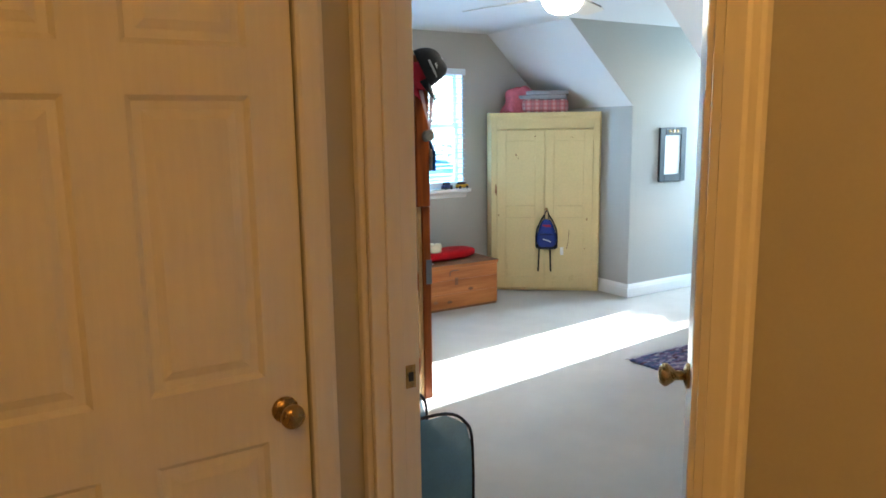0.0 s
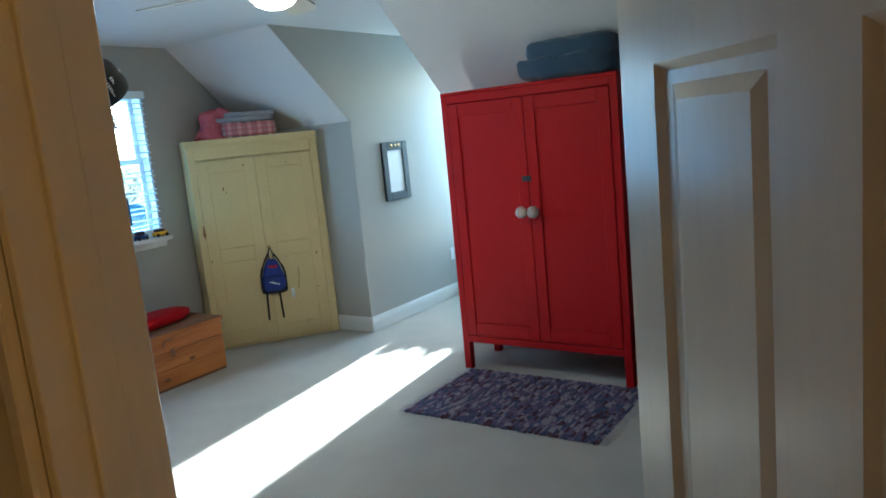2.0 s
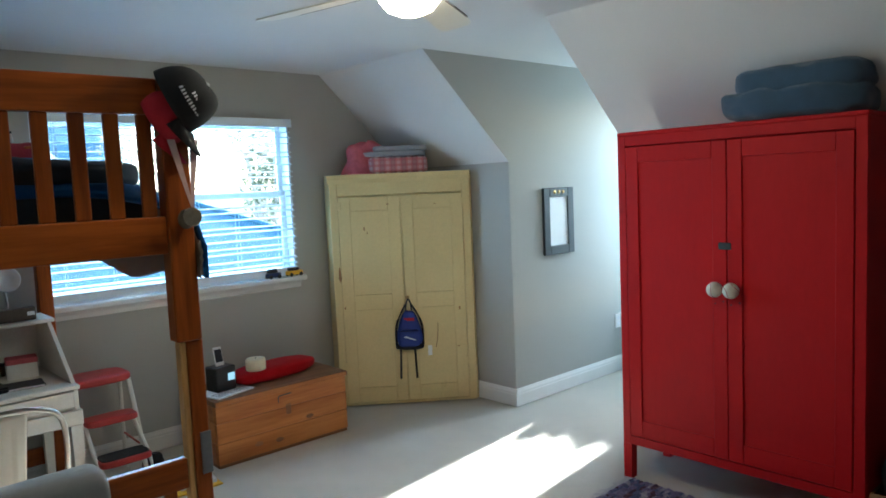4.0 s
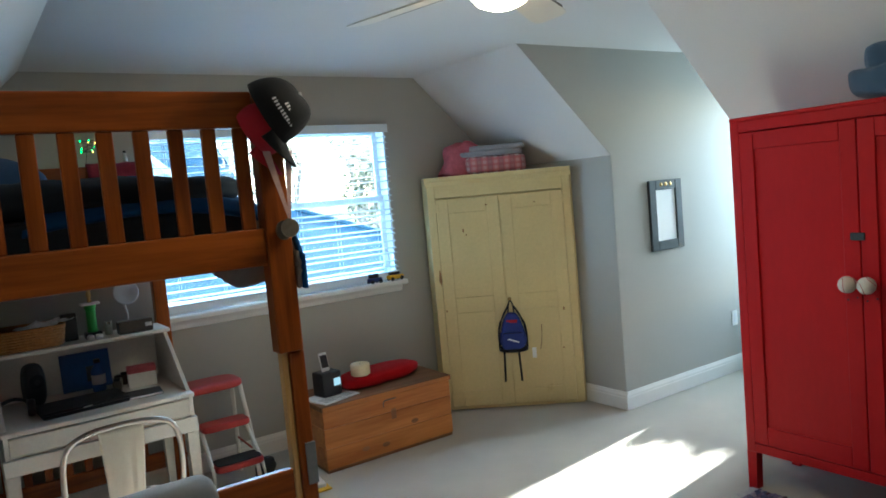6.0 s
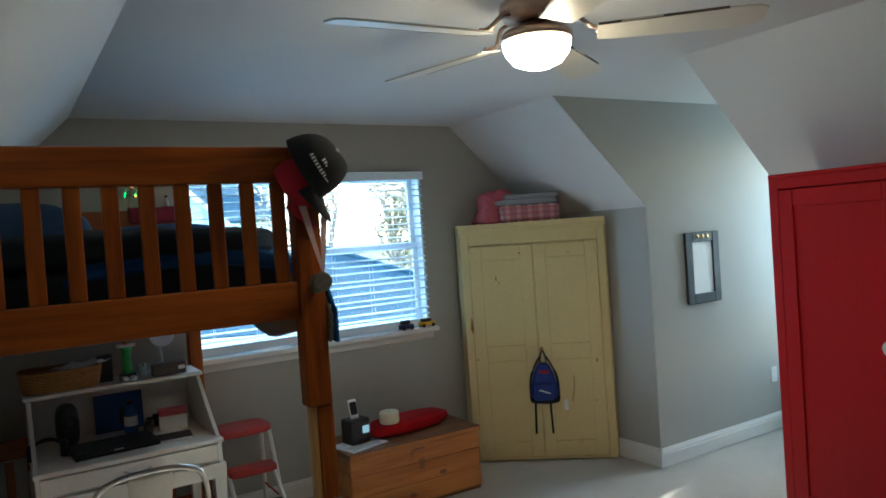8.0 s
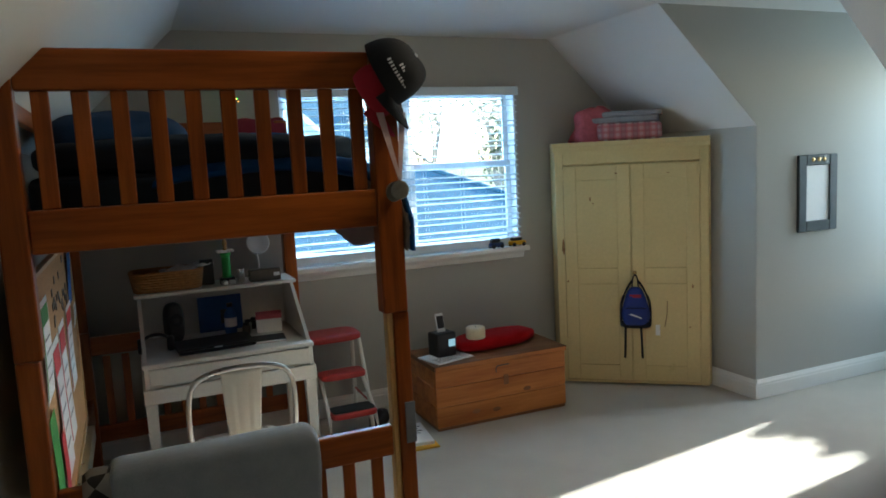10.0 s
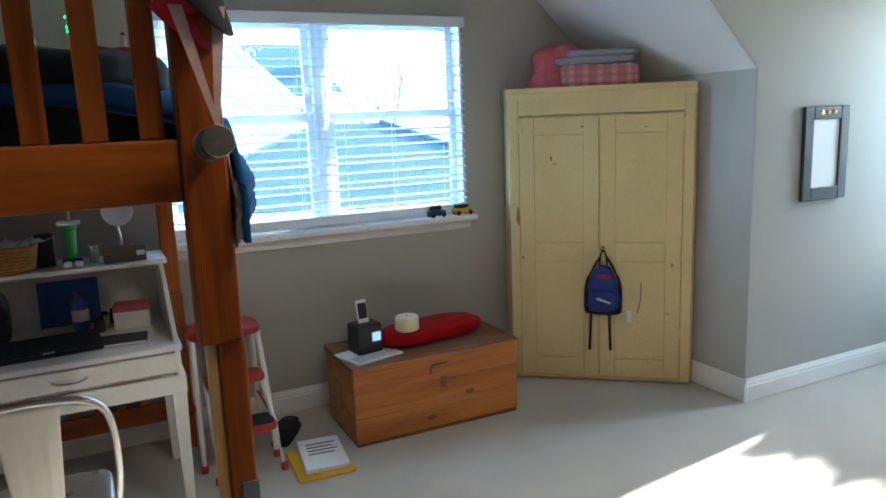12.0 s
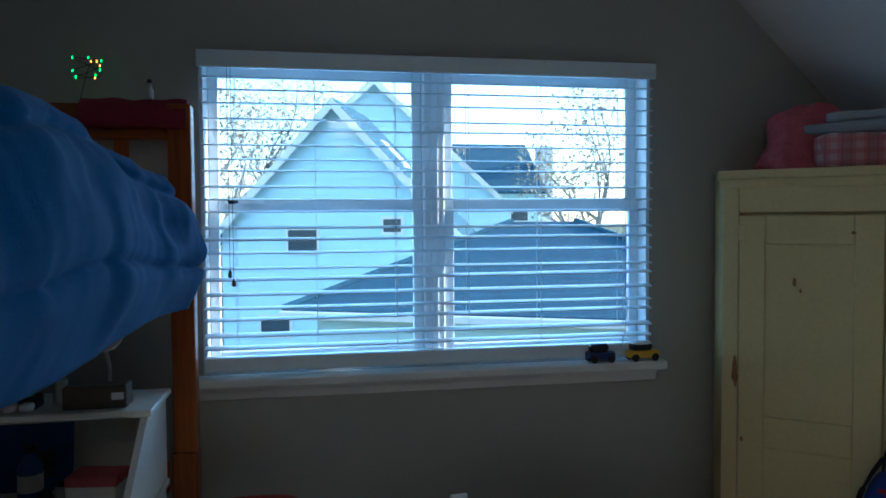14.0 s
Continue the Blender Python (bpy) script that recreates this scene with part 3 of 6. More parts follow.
# local: x along the front, y into depth
part("side_panel", box(-W / 2, 0.0205, 0.19, -W / 2 + 0.03, D, Hh - 0.0205, 0.003), RED, wr)
part("side_panel", box(W / 2 - 0.03, 0.0205, 0.19, W / 2, D, Hh - 0.0205, 0.003), RED, wr)
part("bottom_panel", box(-W / 2 + 0.0305, 0.0205, 0.19, W / 2 - 0.0305, D - 0.0205, 0.22, 0.002), RED, wr)
part("back_panel", box(-W / 2 + 0.0305, D - 0.02, 0.19, W / 2 - 0.0305, D, Hh - 0.0205, 0.001), RED, wr)
part("top", box(-W / 2 - 0.004, 0.0, Hh - 0.02, W / 2 + 0.004, D, Hh, 0.005), RED, wr)
b = box(-W / 2, 0, 0.19, -W / 2 + 0.045, 0.02, Hh - 0.02, 0.002)
box(W / 2 - 0.045, 0, 0.19, W / 2, 0.02, Hh - 0.02, 0.002, b), box(-W / 2 + 0.045, 0, Hh - 0.07, W / 2 - 0.045, 0.02, Hh - 0.02, 0.002, b), box(-W / 2 + 0.045, 0, 0.19, W / 2 - 0.045, 0.02, 0.235, 0.002, b)
part("face_frame", b, RED, wr)
for x in (-W / 2, W / 2 - 0.05):
    for y in (0, D - 0.05):
        part("leg", prism([(x, 0.19), (x + 0.05, 0.19), (x + (0.045 if x < 0 else 0.05), 0.0), (x + (0 if x < 0 else 0.005), 0.0)], 1, y, y + 0.05), RED, wr)
for x0, x1, kx in ((-W / 2 + 0.048, -0.0015, -0.039), (0.0015, W / 2 - 0.048, 0.039)):
    b = bmesh.new()
    z0, z1, st = 0.24, Hh - 0.075, 0.07
    box(x0, -0.004, z0, x0 + st, 0.018, z1, 0.003, b), box(x1 - st, -0.004, z0, x1, 0.018, z1, 0.003, b)
    box(x0 + st, -0.004, z0, x1 - st, 0.018, z0 + 0.09, 0.003, b), box(x0 + st, -0.004, z1 - 0.08, x1 - st, 0.018, z1, 0.003, b)
    dr = part("door", b, RED, wr)
    part("panel", box(x0 + st - 0.005, 0.004, z0 + 0.085, x1 - st + 0.005, 0.014, z1 - 0.075), RED, dr)
    kb0 = Vector((kx, -0.051, 1.062))
    kb1 = bmesh.new()
    bmesh.ops.create_uvsphere(kb1, u_segments=24, v_segments=16, radius=0.0365, matrix=Matrix.Translation(kb0))
    ball = part("knob", kb1, LEATHER, dr, "white baseball used as a knob", smooth=True)
    ring = []
    for k in range(49):
        a = 6.28318 * k / 48
        q = Vector((math.cos(a) + 0.36 * math.cos(3 * a), math.sin(a) - 0.36 * math.sin(3 * a), 1.2 * math.sin(2 * a)))
        ring.append(kb0 + Matrix.Rotation(0.5 + kx * 9, 3, "X") @ (q.normalized() * 0.0368))
    part("stitching", tube(ring, 0.0011, 5), REDCL, ball, "red seam stitching")
    part("knob_stem", lathe([(0.010, 0), (0.010, 0.016)], 12, None, pose(kx, -0.0035, 1.062, 90, 0, 0)), STEEL, dr)
    for dx in (-0.02, 0.02):
        part("old_screw_hole", lathe([(0.004, 0), (0.004, 0.004)], 10, None, pose(kx + dx, -0.004, 0.995 + dx * 0.3, 90, 0, 0)), BLACK, dr, "dark old screw hole")
part("lock_plate", box(-0.040, -0.008, 1.245, 0.020, -0.004, 1.278, 0.003), FRAMEBK, wr, "small dark blue-grey lock plate")

tw = thing("folded_towel", pose(4.42, 1.72, Hh, 0, 0, 90), "folded slate-blue towels lying on the red wardrobe", "towel")
part("lower_fold", soft((0.62, 0.36, 0.15), (0, 0, 0.075), 16, 4.5, 0.022, 6), TOWEL, tw, smooth=True)
part("upper_fold", soft((0.55, 0.34, 0.13), (-0.04, 0, 0.175), 16, 4.5, 0.022, 6, 4.0), TOWEL, tw, smooth=True)

# ---- rag rug ----
rug = thing("rug", pose(3.78, 1.86, 0.0), "woven purple and navy rag rug with pale fringe, by the wardrobe", "rug")
rag = []
for nm, c1, c2 in (("purple", (0.19, 0.15, 0.27), (0.34, 0.29, 0.40)), ("navy", (0.09, 0.11, 0.22), (0.20, 0.20, 0.33)), ("lilac_grey", (0.36, 0.33, 0.41), (0.52, 0.47, 0.52)), ("plum", (0.085, 0.04, 0.07), (0.24, 0.13, 0.15))):
    rag.append((nm, material("rag_" + nm, c1, 0.98, var=0.6, scale=40, fine=160, bump=1.0, dist=0.008, second=c2, mask=0.52), bmesh.new()))
ROWS_R = 72
rr = random.Random(4)
for i in range(ROWS_R):
    x = -0.60 + 1.20 * (i + 0.5) / ROWS_R
    y, end = -0.39 + 0.012 * rr.random(), 0.39 - 0.012 * rr.random()
    k = rr.choice((0, 1, 1, 3))
    while y < end - 0.01:
        L = min(rr.uniform(0.018, 0.075), end - y)
        pts = [(y + L * j / 3, x + 0.005 * noise.noise(Vector((i * 1.3, (y + L * j / 3) * 9, 0))), 0.0075 + 0.0035 * noise.noise(Vector((i * 2.1, (y + L * j / 3) * 22, 3)))) for j in range(4)]
        tube(pts, [0.0082, 0.0095, 0.0095, 0.0082], 6, rag[k][2], 0.75)
        y += L * 0.97
        k = rr.choice((0, 0, 0, 1, 1, 2, 2, 3))
for nm, mm, b in rag:
    part(nm + "_rag", b, mm, rug, nm.replace("_", " ") + " rag strips", smooth=True)["kind"] = "stuff"
FRG = material("fringe_cotton", (0.50, 0.47, 0.48), 0.95, var=0.2, scale=30)
for s in (-1, 1):
    b = bmesh.new()
    for i in range(80):
        x = -0.385 + 0.77 * i / 79
        dx, L = random.uniform(-0.02, 0.02), random.uniform(0.02, 0.055)
        tube([(x, s * 0.595, 0.008), (x + dx * 0.4, s * (0.6 + L * 0.5), 0.008), (x + dx, s * (0.6 + L), 0.004)], 0.0022, 4, b)
    part("fringe", b, FRG, rug, "pale cotton fringe")["kind"] = "stuff"

# ---- corner cupboard ----
cw = 1.005
ang = math.degrees(math.atan2(-0.64, 0.79))
cm = pose(3.86, 4.72, 0, 0, 0, ang)
cup = thing("corner_cupboard", cm, "tall old corner cupboard in chipped cream paint with two doors", "cupboard")
inv = cm.inverted()
foot = [tuple((inv @ Vector((x, y, 0)))[:2]) for x, y in ((4.685, 4.115), (4.69, 4.888), (3.93, 4.888))]
foot = [(0, 0.022), (cw, 0.022)] + foot
CH = 1.70
part("body", prism(foot, 2, 0.012, CH - 0.03), CREAM, cup)
fr = box(0, 0, 0.012, 0.055, 0.022, CH - 0.03, 0.003)
box(cw - 0.055, 0, 0.012, cw, 0.022, CH - 0.03, 0.003, fr), box(0.055, 0, CH - 0.15, cw - 0.055, 0.022, CH - 0.03, 0.003, fr), box(0.055, 0.004, 0.012, cw - 0.055, 0.022, 0.03, 0.002, fr)
part("face_frame", fr, CREAM, cup)
tp = [(-0.012, -0.016), (cw + 0.003, -0.016), foot[2], foot[3], foot[4]]
part("top_board", prism(tp, 2, CH - 0.03, CH), CREAM, cup)
b = prism([(-0.003, CH - 0.062), (-0.016, CH - 0.032), (-0.001, CH - 0.032), (-0.001, CH - 0.062)], 0, -0.008, cw + 0.008)
part("cornice", b, CREAM, cup)
for x0, x1, hx in ((0.057, cw / 2 - 0.003, 0.065), (cw / 2 + 0.003, cw - 0.057, cw - 0.065)):
    z0, z1, st = 0.034, CH - 0.160, 0.085
    dr = part("door", box(x0 + 0.002, 0.012, z0 + 0.002, x1 - 0.002, 0.0185, z1 - 0.002), CREAM, cup)
    part("stile", box(x0, -0.002, z0, x0 + st, 0.0118, z1, 0.003), CREAM, dr)
    part("stile", box(x1 - st, -0.002, z0, x1, 0.0118, z1, 0.003), CREAM, dr)
    for q0, q1 in ((z0, z0 + 0.11), (0.72, 0.83), (z1 - 0.10, z1)):
        part("rail", box(x0 + st, -0.0016, q0, x1 - st, 0.0118, q1, 0.003), CREAM, dr)
    for q0, q1 in ((z0 + 0.105, 0.725), (0.825, z1 - 0.095)):
        part("panel", box(x0 + st - 0.0005, 0.0012, q0 + 0.006, x1 - st + 0.0005, 0.0117, q1 - 0.006, 0.002), CREAM, dr)
    for hz in (0.28, 1.45):
        part("hinge", box(hx - 0.012, -0.006, hz, hx + 0.012, -0.002, hz + 0.06, 0.002), CREAM, dr)
# worn places, small raised flakes of bare wood
for i, (x, z, w, h) in enumerate(((0.045, 0.98, 0.022, 0.11), (0.235, 1.31, 0.012, 0.035), (0.255, 1.28, 0.008, 0.018), (0.41, 1.48, 0.018, 0.012), (0.75, 1.47, 0.022, 0.006), (0.90, 0.70, 0.012, 0.03), (0.07, 0.74, 0.012, 0.018), (0.88, 0.42, 0.02, 0.01))):
    b = bmesh.new()
    n = 12
    ring = [b.verts.new((x + w * 0.5 * math.cos(6.283 * k / n) * (0.7 + 0.5 * random.random()), -0.0028, z + h * 0.5 * math.sin(6.283 * k / n) * (0.6 + 0.6 * random.random()))) for k in range(n)]
    back = [b.verts.new((v.co.x, -0.001, v.co.z)) for v in ring]
    b.faces.new(ring), b.faces.new(back)
    for k in range(n):
        b.faces.new((ring[k], ring[(k + 1) % n], back[(k + 1) % n], back[k]))
    part("paint_chip", b, CHIP, cup, "bare brown wood where paint has chipped")
part("knob", lathe([(0.008, 0), (0.008, 0.02), (0.014, 0.026), (0.014, 0.034), (0.005, 0.038)], 14, None, pose(cw / 2 + 0.02, -0.002, 0.80, 90, 0, 0)), BRASS, cup, "small brass knob", smooth=True)
b = tube(curve_pts([(0.735, -0.006, 0.60), (0.73, -0.008, 0.50), (0.715, -0.007, 0.42)], 5), 0.0025, 6)
part("ribbon", b, CEDARL, cup, "brown ribbon hanging from the door")
b = sheet(lambda u, v: (0.655 + 0.03 * u, -0.006 - 0.004 * math.sin(v * 3), 0.36 + 0.075 * v), 3, 5, 0.002)
part("paper_tag", b, PAPER, cup, "white paper tag")

# bedding on the cupboard
pl = thing("folded_plaid_quilt", cm @ pose(0.50, 0.22, CH, 0, 0, 2), "folded pink and white plaid quilt lying on the cupboard", "quilt")
part("folded_layer", soft((0.44, 0.28, 0.125), (0, 0, 0.0625), 10, 7, 0.008, 6), PLAID, pl, smooth=True)
st = thing("folded_sheets", cm @ pose(0.47, 0.23, CH + 0.122, 0, 0, -4), "crumpled grey patterned sheets folded on the quilt", "sheets")
b = soft((0.46, 0.26, 0.045), (0, 0, 0.022), 10, 7, 0.01, 9, 3)
part("lower_sheet", b, GREYCL, st, smooth=True)
part("upper_sheet", soft((0.40, 0.24, 0.04), (0.05, 0.0, 0.06), 10, 7, 0.01, 9, 8), GREYCL, st, smooth=True)
pk = thing("pink_blanket", cm @ pose(0.21, 0.26, CH), "bunched pink fleece blanket on the cupboard", "blanket")
def fleece(u, v):
    a, q = 6.28318 * u, 0.04 + 0.96 * v
    fold = 0.16 * math.sin(a * 3 + q * 5) + 0.10 * math.sin(a * 7 - q * 9) * q
    r = (0.15 * abs(math.cos(q * 1.5708)) ** 0.42 + 0.004) * (1 + 1.3 * fold * (0.4 + 0.6 * (1 - q)))
    n = noise.noise(Vector((math.cos(a) * 1.6, math.sin(a) * 1.6, q * 4)))
    return Vector((0.03 + (r + 0.03 * n * (1 - q)) * math.cos(a) + 0.035 * q, (r + 0.03 * n * (1 - q)) * math.sin(a), max(0.004, 0.26 * math.sin(q * 1.5708) - 0.018 + 0.022 * n + 0.014 * math.sin(a * 4 + 1) * (1 - q))))


part("fleece", sheet(fleece, 72, 24, 0.012), PINKCL, pk, smooth=True)

# backpack hanging on the cupboard's knob
bp = thing("backpack", cm @ pose(0.525, -0.045, 0.43) @ Matrix.Diagonal((0.84, 0.92, 0.92, 1)), "small royal blue and black backpack hanging on the cupboard door", "backpack")
b = bmesh.new()
own = soft((0.23, 0.10, 0.30), (0, 0, 0.15), 12, 3.2, 0.006, 8)
for v in own.verts:
    k = 1.0 - 0.45 * max(0, (v.co.z - 0.10) / 0.2)
    v.co.x *= k
part("bag", own, [PACKBL], bp, smooth=True)
own = soft((0.19, 0.05, 0.14), (0, -0.045, 0.09), 10, 4, 0.005, 8, 3)
pocket = part("front_pocket", own, PACKBL, bp, smooth=True)
b = tube(curve_pts([(-0.08, -0.066, 0.15), (0, -0.074, 0.152), (0.08, -0.066, 0.15)], 5), 0.003, 6)
part("zip", b, STRAP, pocket)
b = prism([(-0.05, 0.105), (0.045, 0.075), (0.05, 0.083), (-0.03, 0.112)], 1, -0.0745, -0.071)
part("pale_flash", b, PAPER, pocket, "pale slanted stripe")
b = soft((0.245, 0.085, 0.055), (0, 0.0, 0.018), 8, 3, 0.003, 8)
part("base", b, STRAP, bp, "black base panel", smooth=True)
for s in (-1, 1):
    b = tube(curve_pts([(s * 0.115, -0.01, 0.03), (s * 0.11, -0.02, 0.18), (s * 0.07, -0.02, 0.28), (s * 0.025, 0.01, 0.345)], 6), 0.010, 8, None, 0.6)
    part("side_strap", b, STRAP, bp)
    b = tube(curve_pts([(s * 0.06 - 0.02, 0.0, 0.03), (s * 0.065 - 0.02, 0.01, -0.12), (s * 0.07 - 0.02, 0.012, -0.245)], 5), 0.009, 6, None, 0.35)
    part("loose_strap", b, STRAP, bp)
b = tube(curve_pts([(-0.025, 0.0, 0.30), (-0.018, 0.0, 0.36), (0, 0.005, 0.39), (0.018, 0.0, 0.36), (0.025, 0.0, 0.30)], 6), 0.006, 6)
part("loop", b, STRAP, bp)
part("label_patch", box(-0.045, -0.046, 0.225, 0.045, -0.038, 0.25, 0.002), CAPRED, bp, "dull red label bar")

# ---- cedar chest ----
ch = thing("wooden_chest", pose(2.715, 4.30, 0, 0, 0, -0.5), "long cedar storage chest with worn lid", "chest")
L, Dp, Hc = 0.93, 0.45, 0.405
for i, (z0, z1) in enumerate(((0.02, 0.145), (0.147, 0.265), (0.267, 0.372))):
    part("front_board", box(0.0, 0, z0, L - 0.025, 0.022, z1, 0.003), CEDAR, ch)
    part("end_board", box(0, 0.022, z0, 0.02, Dp, z1, 0.003), CEDAR, ch)
    part("end_board", box(L - 0.045, 0.022, z0, L - 0.025, Dp, z1, 0.003), CEDAR, ch)
part("back_board", box(0.02, Dp - 0.02, 0.02, L - 0.045, Dp, 0.372, 0.002), CEDAR, ch)
part("base", box(0.004, 0.004, 0.0, L - 0.03, Dp - 0.002, 0.02, 0.002), CEDARL, ch)
part("lid", box(-0.008, -0.010, 0.3735, L - 0.015, Dp + 0.004, Hc, 0.005, None, 2), [CEDARL], ch, "darker worn lid")
part("lid_edge", box(0.0, -0.013, 0.376, L - 0.025, -0.0095, Hc - 0.004, 0.001), CEDAR, ch)
b = tube(curve_pts([(0.40, -0.012, 0.31), (0.40, -0.013, 0.335), (0.415, -0.013, 0.35), (0.49, -0.012, 0.352)], 5), 0.004, 6)
part("hasp", b, FANED, ch, "dark bent iron hasp")
part("lock", box(0.455, -0.004, 0.22, 0.49, 0.0005, 0.285, 0.002), CEDARL, ch, "dark worn lock patch")
for x, z in ((0.26, 0.085), (0.40, 0.075), (0.62, 0.17)):
    b = lathe([(0.018, -0.001), (0.018, 0.001), (0.008, 0.0016)], 14, None, pose(x, 0.0, z, 90, 0, 0) @ Matrix.Diagonal((1.5, 0.8, 1, 1)))
    part("knot", b, CEDARL, ch, "dark wood knot")

rb = thing("red_blanket", pose(3.24, 4.55, Hc, 0, 0, 7), "folded red fleece blanket lying on the chest", "blanket")
part("fold", soft((0.60, 0.24, 0.095), (0.0, 0, 0.048), 14, 3.4, 0.012, 5, 2), REDCL, rb, smooth=True)
cd = thing("candle", pose(3.08, 4.48, Hc + 0.088), "fat cream pillar candle lying on the red blanket", "candle")
part("wax", lathe([(0.055, 0), (0.062, 0.006), (0.062, 0.066), (0.055, 0.074), (0.030, 0.070), (0.003, 0.069)], 24), material("cream_wax", (0.72, 0.63, 0.42), 0.5, var=0.1, scale=14), cd, smooth=True)
part("wick", tube([(0, 0, 0.069), (0.002, 0.001, 0.08)], 0.0015, 5), BLACK, cd)
mag = thing("magazine", pose(2.86, 4.46, Hc, 0, 0, 14), "white printed papers lying on the chest lid", "papers")
part("paper_pad", box(-0.14, -0.11, 0.0, 0.13, 0.11, 0.008, 0.001), PAPER, mag)
b = bmesh.new()
for k in range(5):
    box(-0.12, -0.09 + 0.018 * k, 0.008, 0.10, -0.082 + 0.018 * k, 0.0086, bm=b)
part("print_bar", b, GREYCL, mag, "grey print bars")
dk = thing("clock_radio", pose(2.855, 4.50, Hc + 0.0082, 0, 0, 8), "black cube clock radio dock with a lit face, on the chest", "clock radio")
part("case", box(-0.07, -0.06, 0, 0.07, 0.06, 0.150, 0.012, None, 3), BLACK, dk)
part("display", box(0.01, -0.0615, 0.062, 0.058, -0.059, 0.108, 0.003), glow("pale_lcd", (0.35, 0.55, 0.65), 0.07), dk, "pale blue display")
ph = thing("phone", pose(2.852, 4.495, Hc + 0.158, -14, 0, 8), "small white phone standing in the dock", "phone")
part("shell", box(-0.029, -0.005, 0.0, 0.029, 0.005, 0.115, 0.005, None, 3), PAPER, ph)
part("screen", box(-0.024, -0.0062, 0.022, 0.024, -0.0048, 0.100, 0.001), BLACK, ph, "black screen")

# ---- loft bed ----
FX0, FX1, FY, BY = 0.82, 1.943, 2.61, 4.80       # front posts' outer sides, front and back of the bed
bed = thing("loft_bed", pose(0, 0, 0), "honey-stained wooden loft bed with slatted end rails", "bed")


def post(x0, x1, y0, y1, z0, z1, name="post"):
    return part(name, box(x0, y0, z0, x1, y1, z1, 0.006, None, 2), OAKZ, bed)


post(1.860, FX1, FY, FY + 0.065, 1.137, 1.966, "upper_post"), post(FX0, 0.89, FY, FY + 0.065, 1.137, 1.966, "upper_post")
post(1.895, 1.948, FY + 0.012, FY + 0.06, 0.0, 1.136, "lower_post"), post(0.82, 0.88, FY + 0.005, FY + 0.06, 0.0, 1.136, "lower_post")
# lighter strip along the left of the lower post
part("post_strip", box(1.873, FY + 0.018, 0.0, 1.894, FY + 0.058, 1.136, 0.004), wood("pale_strip_z", (0.62, 0.40, 0.17), (0.48, 0.27, 0.09), 0.4, 2), bed, "paler strip beside the lower post")
part("post_bracket", box(1.915, FY + 0.007, 0.69, 1.950, FY + 0.0125, 0.83, 0.001), material("grey_steel_bracket", (0.25, 0.26, 0.28), 0.4, 0.8), bed, "grey steel bracket")
for x0, x1 in ((0.80, 0.872), (1.96, 2.033)):
    post(x0, x1, BY - 0.065, BY, 0.79, 1.905, "upper_post"), post(x0 - 0.006, x1 + 0.002, BY - 0.07, BY + 0.003, 0.0, 0.788, "lower_post")
for z0, z1 in ((1.854, 1.965), (1.423, 1.541)):
    part("end_rail", box(0.891, FY + 0.008, z0, 1.859, FY + 0.045, z1, 0.006, None, 2), OAK, bed)
    part("end_rail", box(0.873, BY - 0.045, z0 - 0.06, 1.959, BY - 0.008, z1 - 0.06, 0.006, None, 2), OAK, bed)
for i in range(10):
    xc = 0.950 + 0.0962 * i
    part("slat", box(xc - 0.022, FY + 0.018, 1.541, xc + 0.022, FY + 0.034, 1.854, 0.003), OAKZ, bed)
    part("slat", box(xc - 0.022, BY - 0.034, 1.481, xc + 0.022, BY - 0.018, 1.794, 0.003), OAKZ, bed)
for z0, z1 in ((0.654, 0.756), (0.16, 0.255)):
    part("end_rail", box(0.881, FY + 0.02, z0, 1.872, FY + 0.052, z1, 0.006, None, 2), OAK, bed)
    part("end_rail", box(0.87, BY - 0.052, z0, 1.943, BY - 0.02, z1, 0.006, None, 2), OAK, bed)
for i in range(10):
    xc = 0.945 + 0.0965 * i
    part("slat", box(xc - 0.02, FY + 0.028, 0.255, xc + 0.02, FY + 0.044, 0.654, 0.003), OAKZ, bed)
    part("slat", box(xc - 0.02, BY - 0.044, 0.255, xc + 0.02, BY - 0.028, 0.645, 0.003), OAKZ, bed)
for x0, x1 in ((1.905, 1.935), (0.83, 0.86)):
    part("side_rail", box(x0, FY + 0.066, 1.425, x1, BY - 0.066, 1.53, 0.006, None, 2), OAKY, bed)
part("side_rail", box(0.83, FY + 0.066, 0.28, 0.86, BY - 0.071, 0.42, 0.006, None, 2), OAKY, bed)
part("side_rail", box(0.83, FY + 0.066, 1.80, 0.86, BY - 0.066, 1.89, 0.006, None, 2), OAKY, bed)
for i in range(12):
    y = FY + 0.16 + i * 0.165
    part("bed_slat", box(0.861, y, 1.432, 1.904, y + 0.07, 1.448, 0.002), OAK, bed)

mt = thing("mattress", pose(0, 0, 1.449), "dark navy sheeted mattress on the loft bed", "mattress")
part("pad", soft((1.04, 2.02, 0.19), (1.38, 3.71, 0.095), 12, 9, 0.006, 4), NAVY, mt, smooth=True)
def edge_loop(z):
    return [(1.38 + 0.505 * sg(math.cos(a)), 3.71 + 0.995 * sg(math.sin(a)), z) for a in (6.28318 * k / 64 for k in range(65))]


def sg(c):
    return math.copysign(abs(c) ** 0.22, c)


for z in (0.022, 0.166):
    part("piping", tube(edge_loop(z), 0.006, 6), ARMN, mt, "dark edge piping", smooth=True)
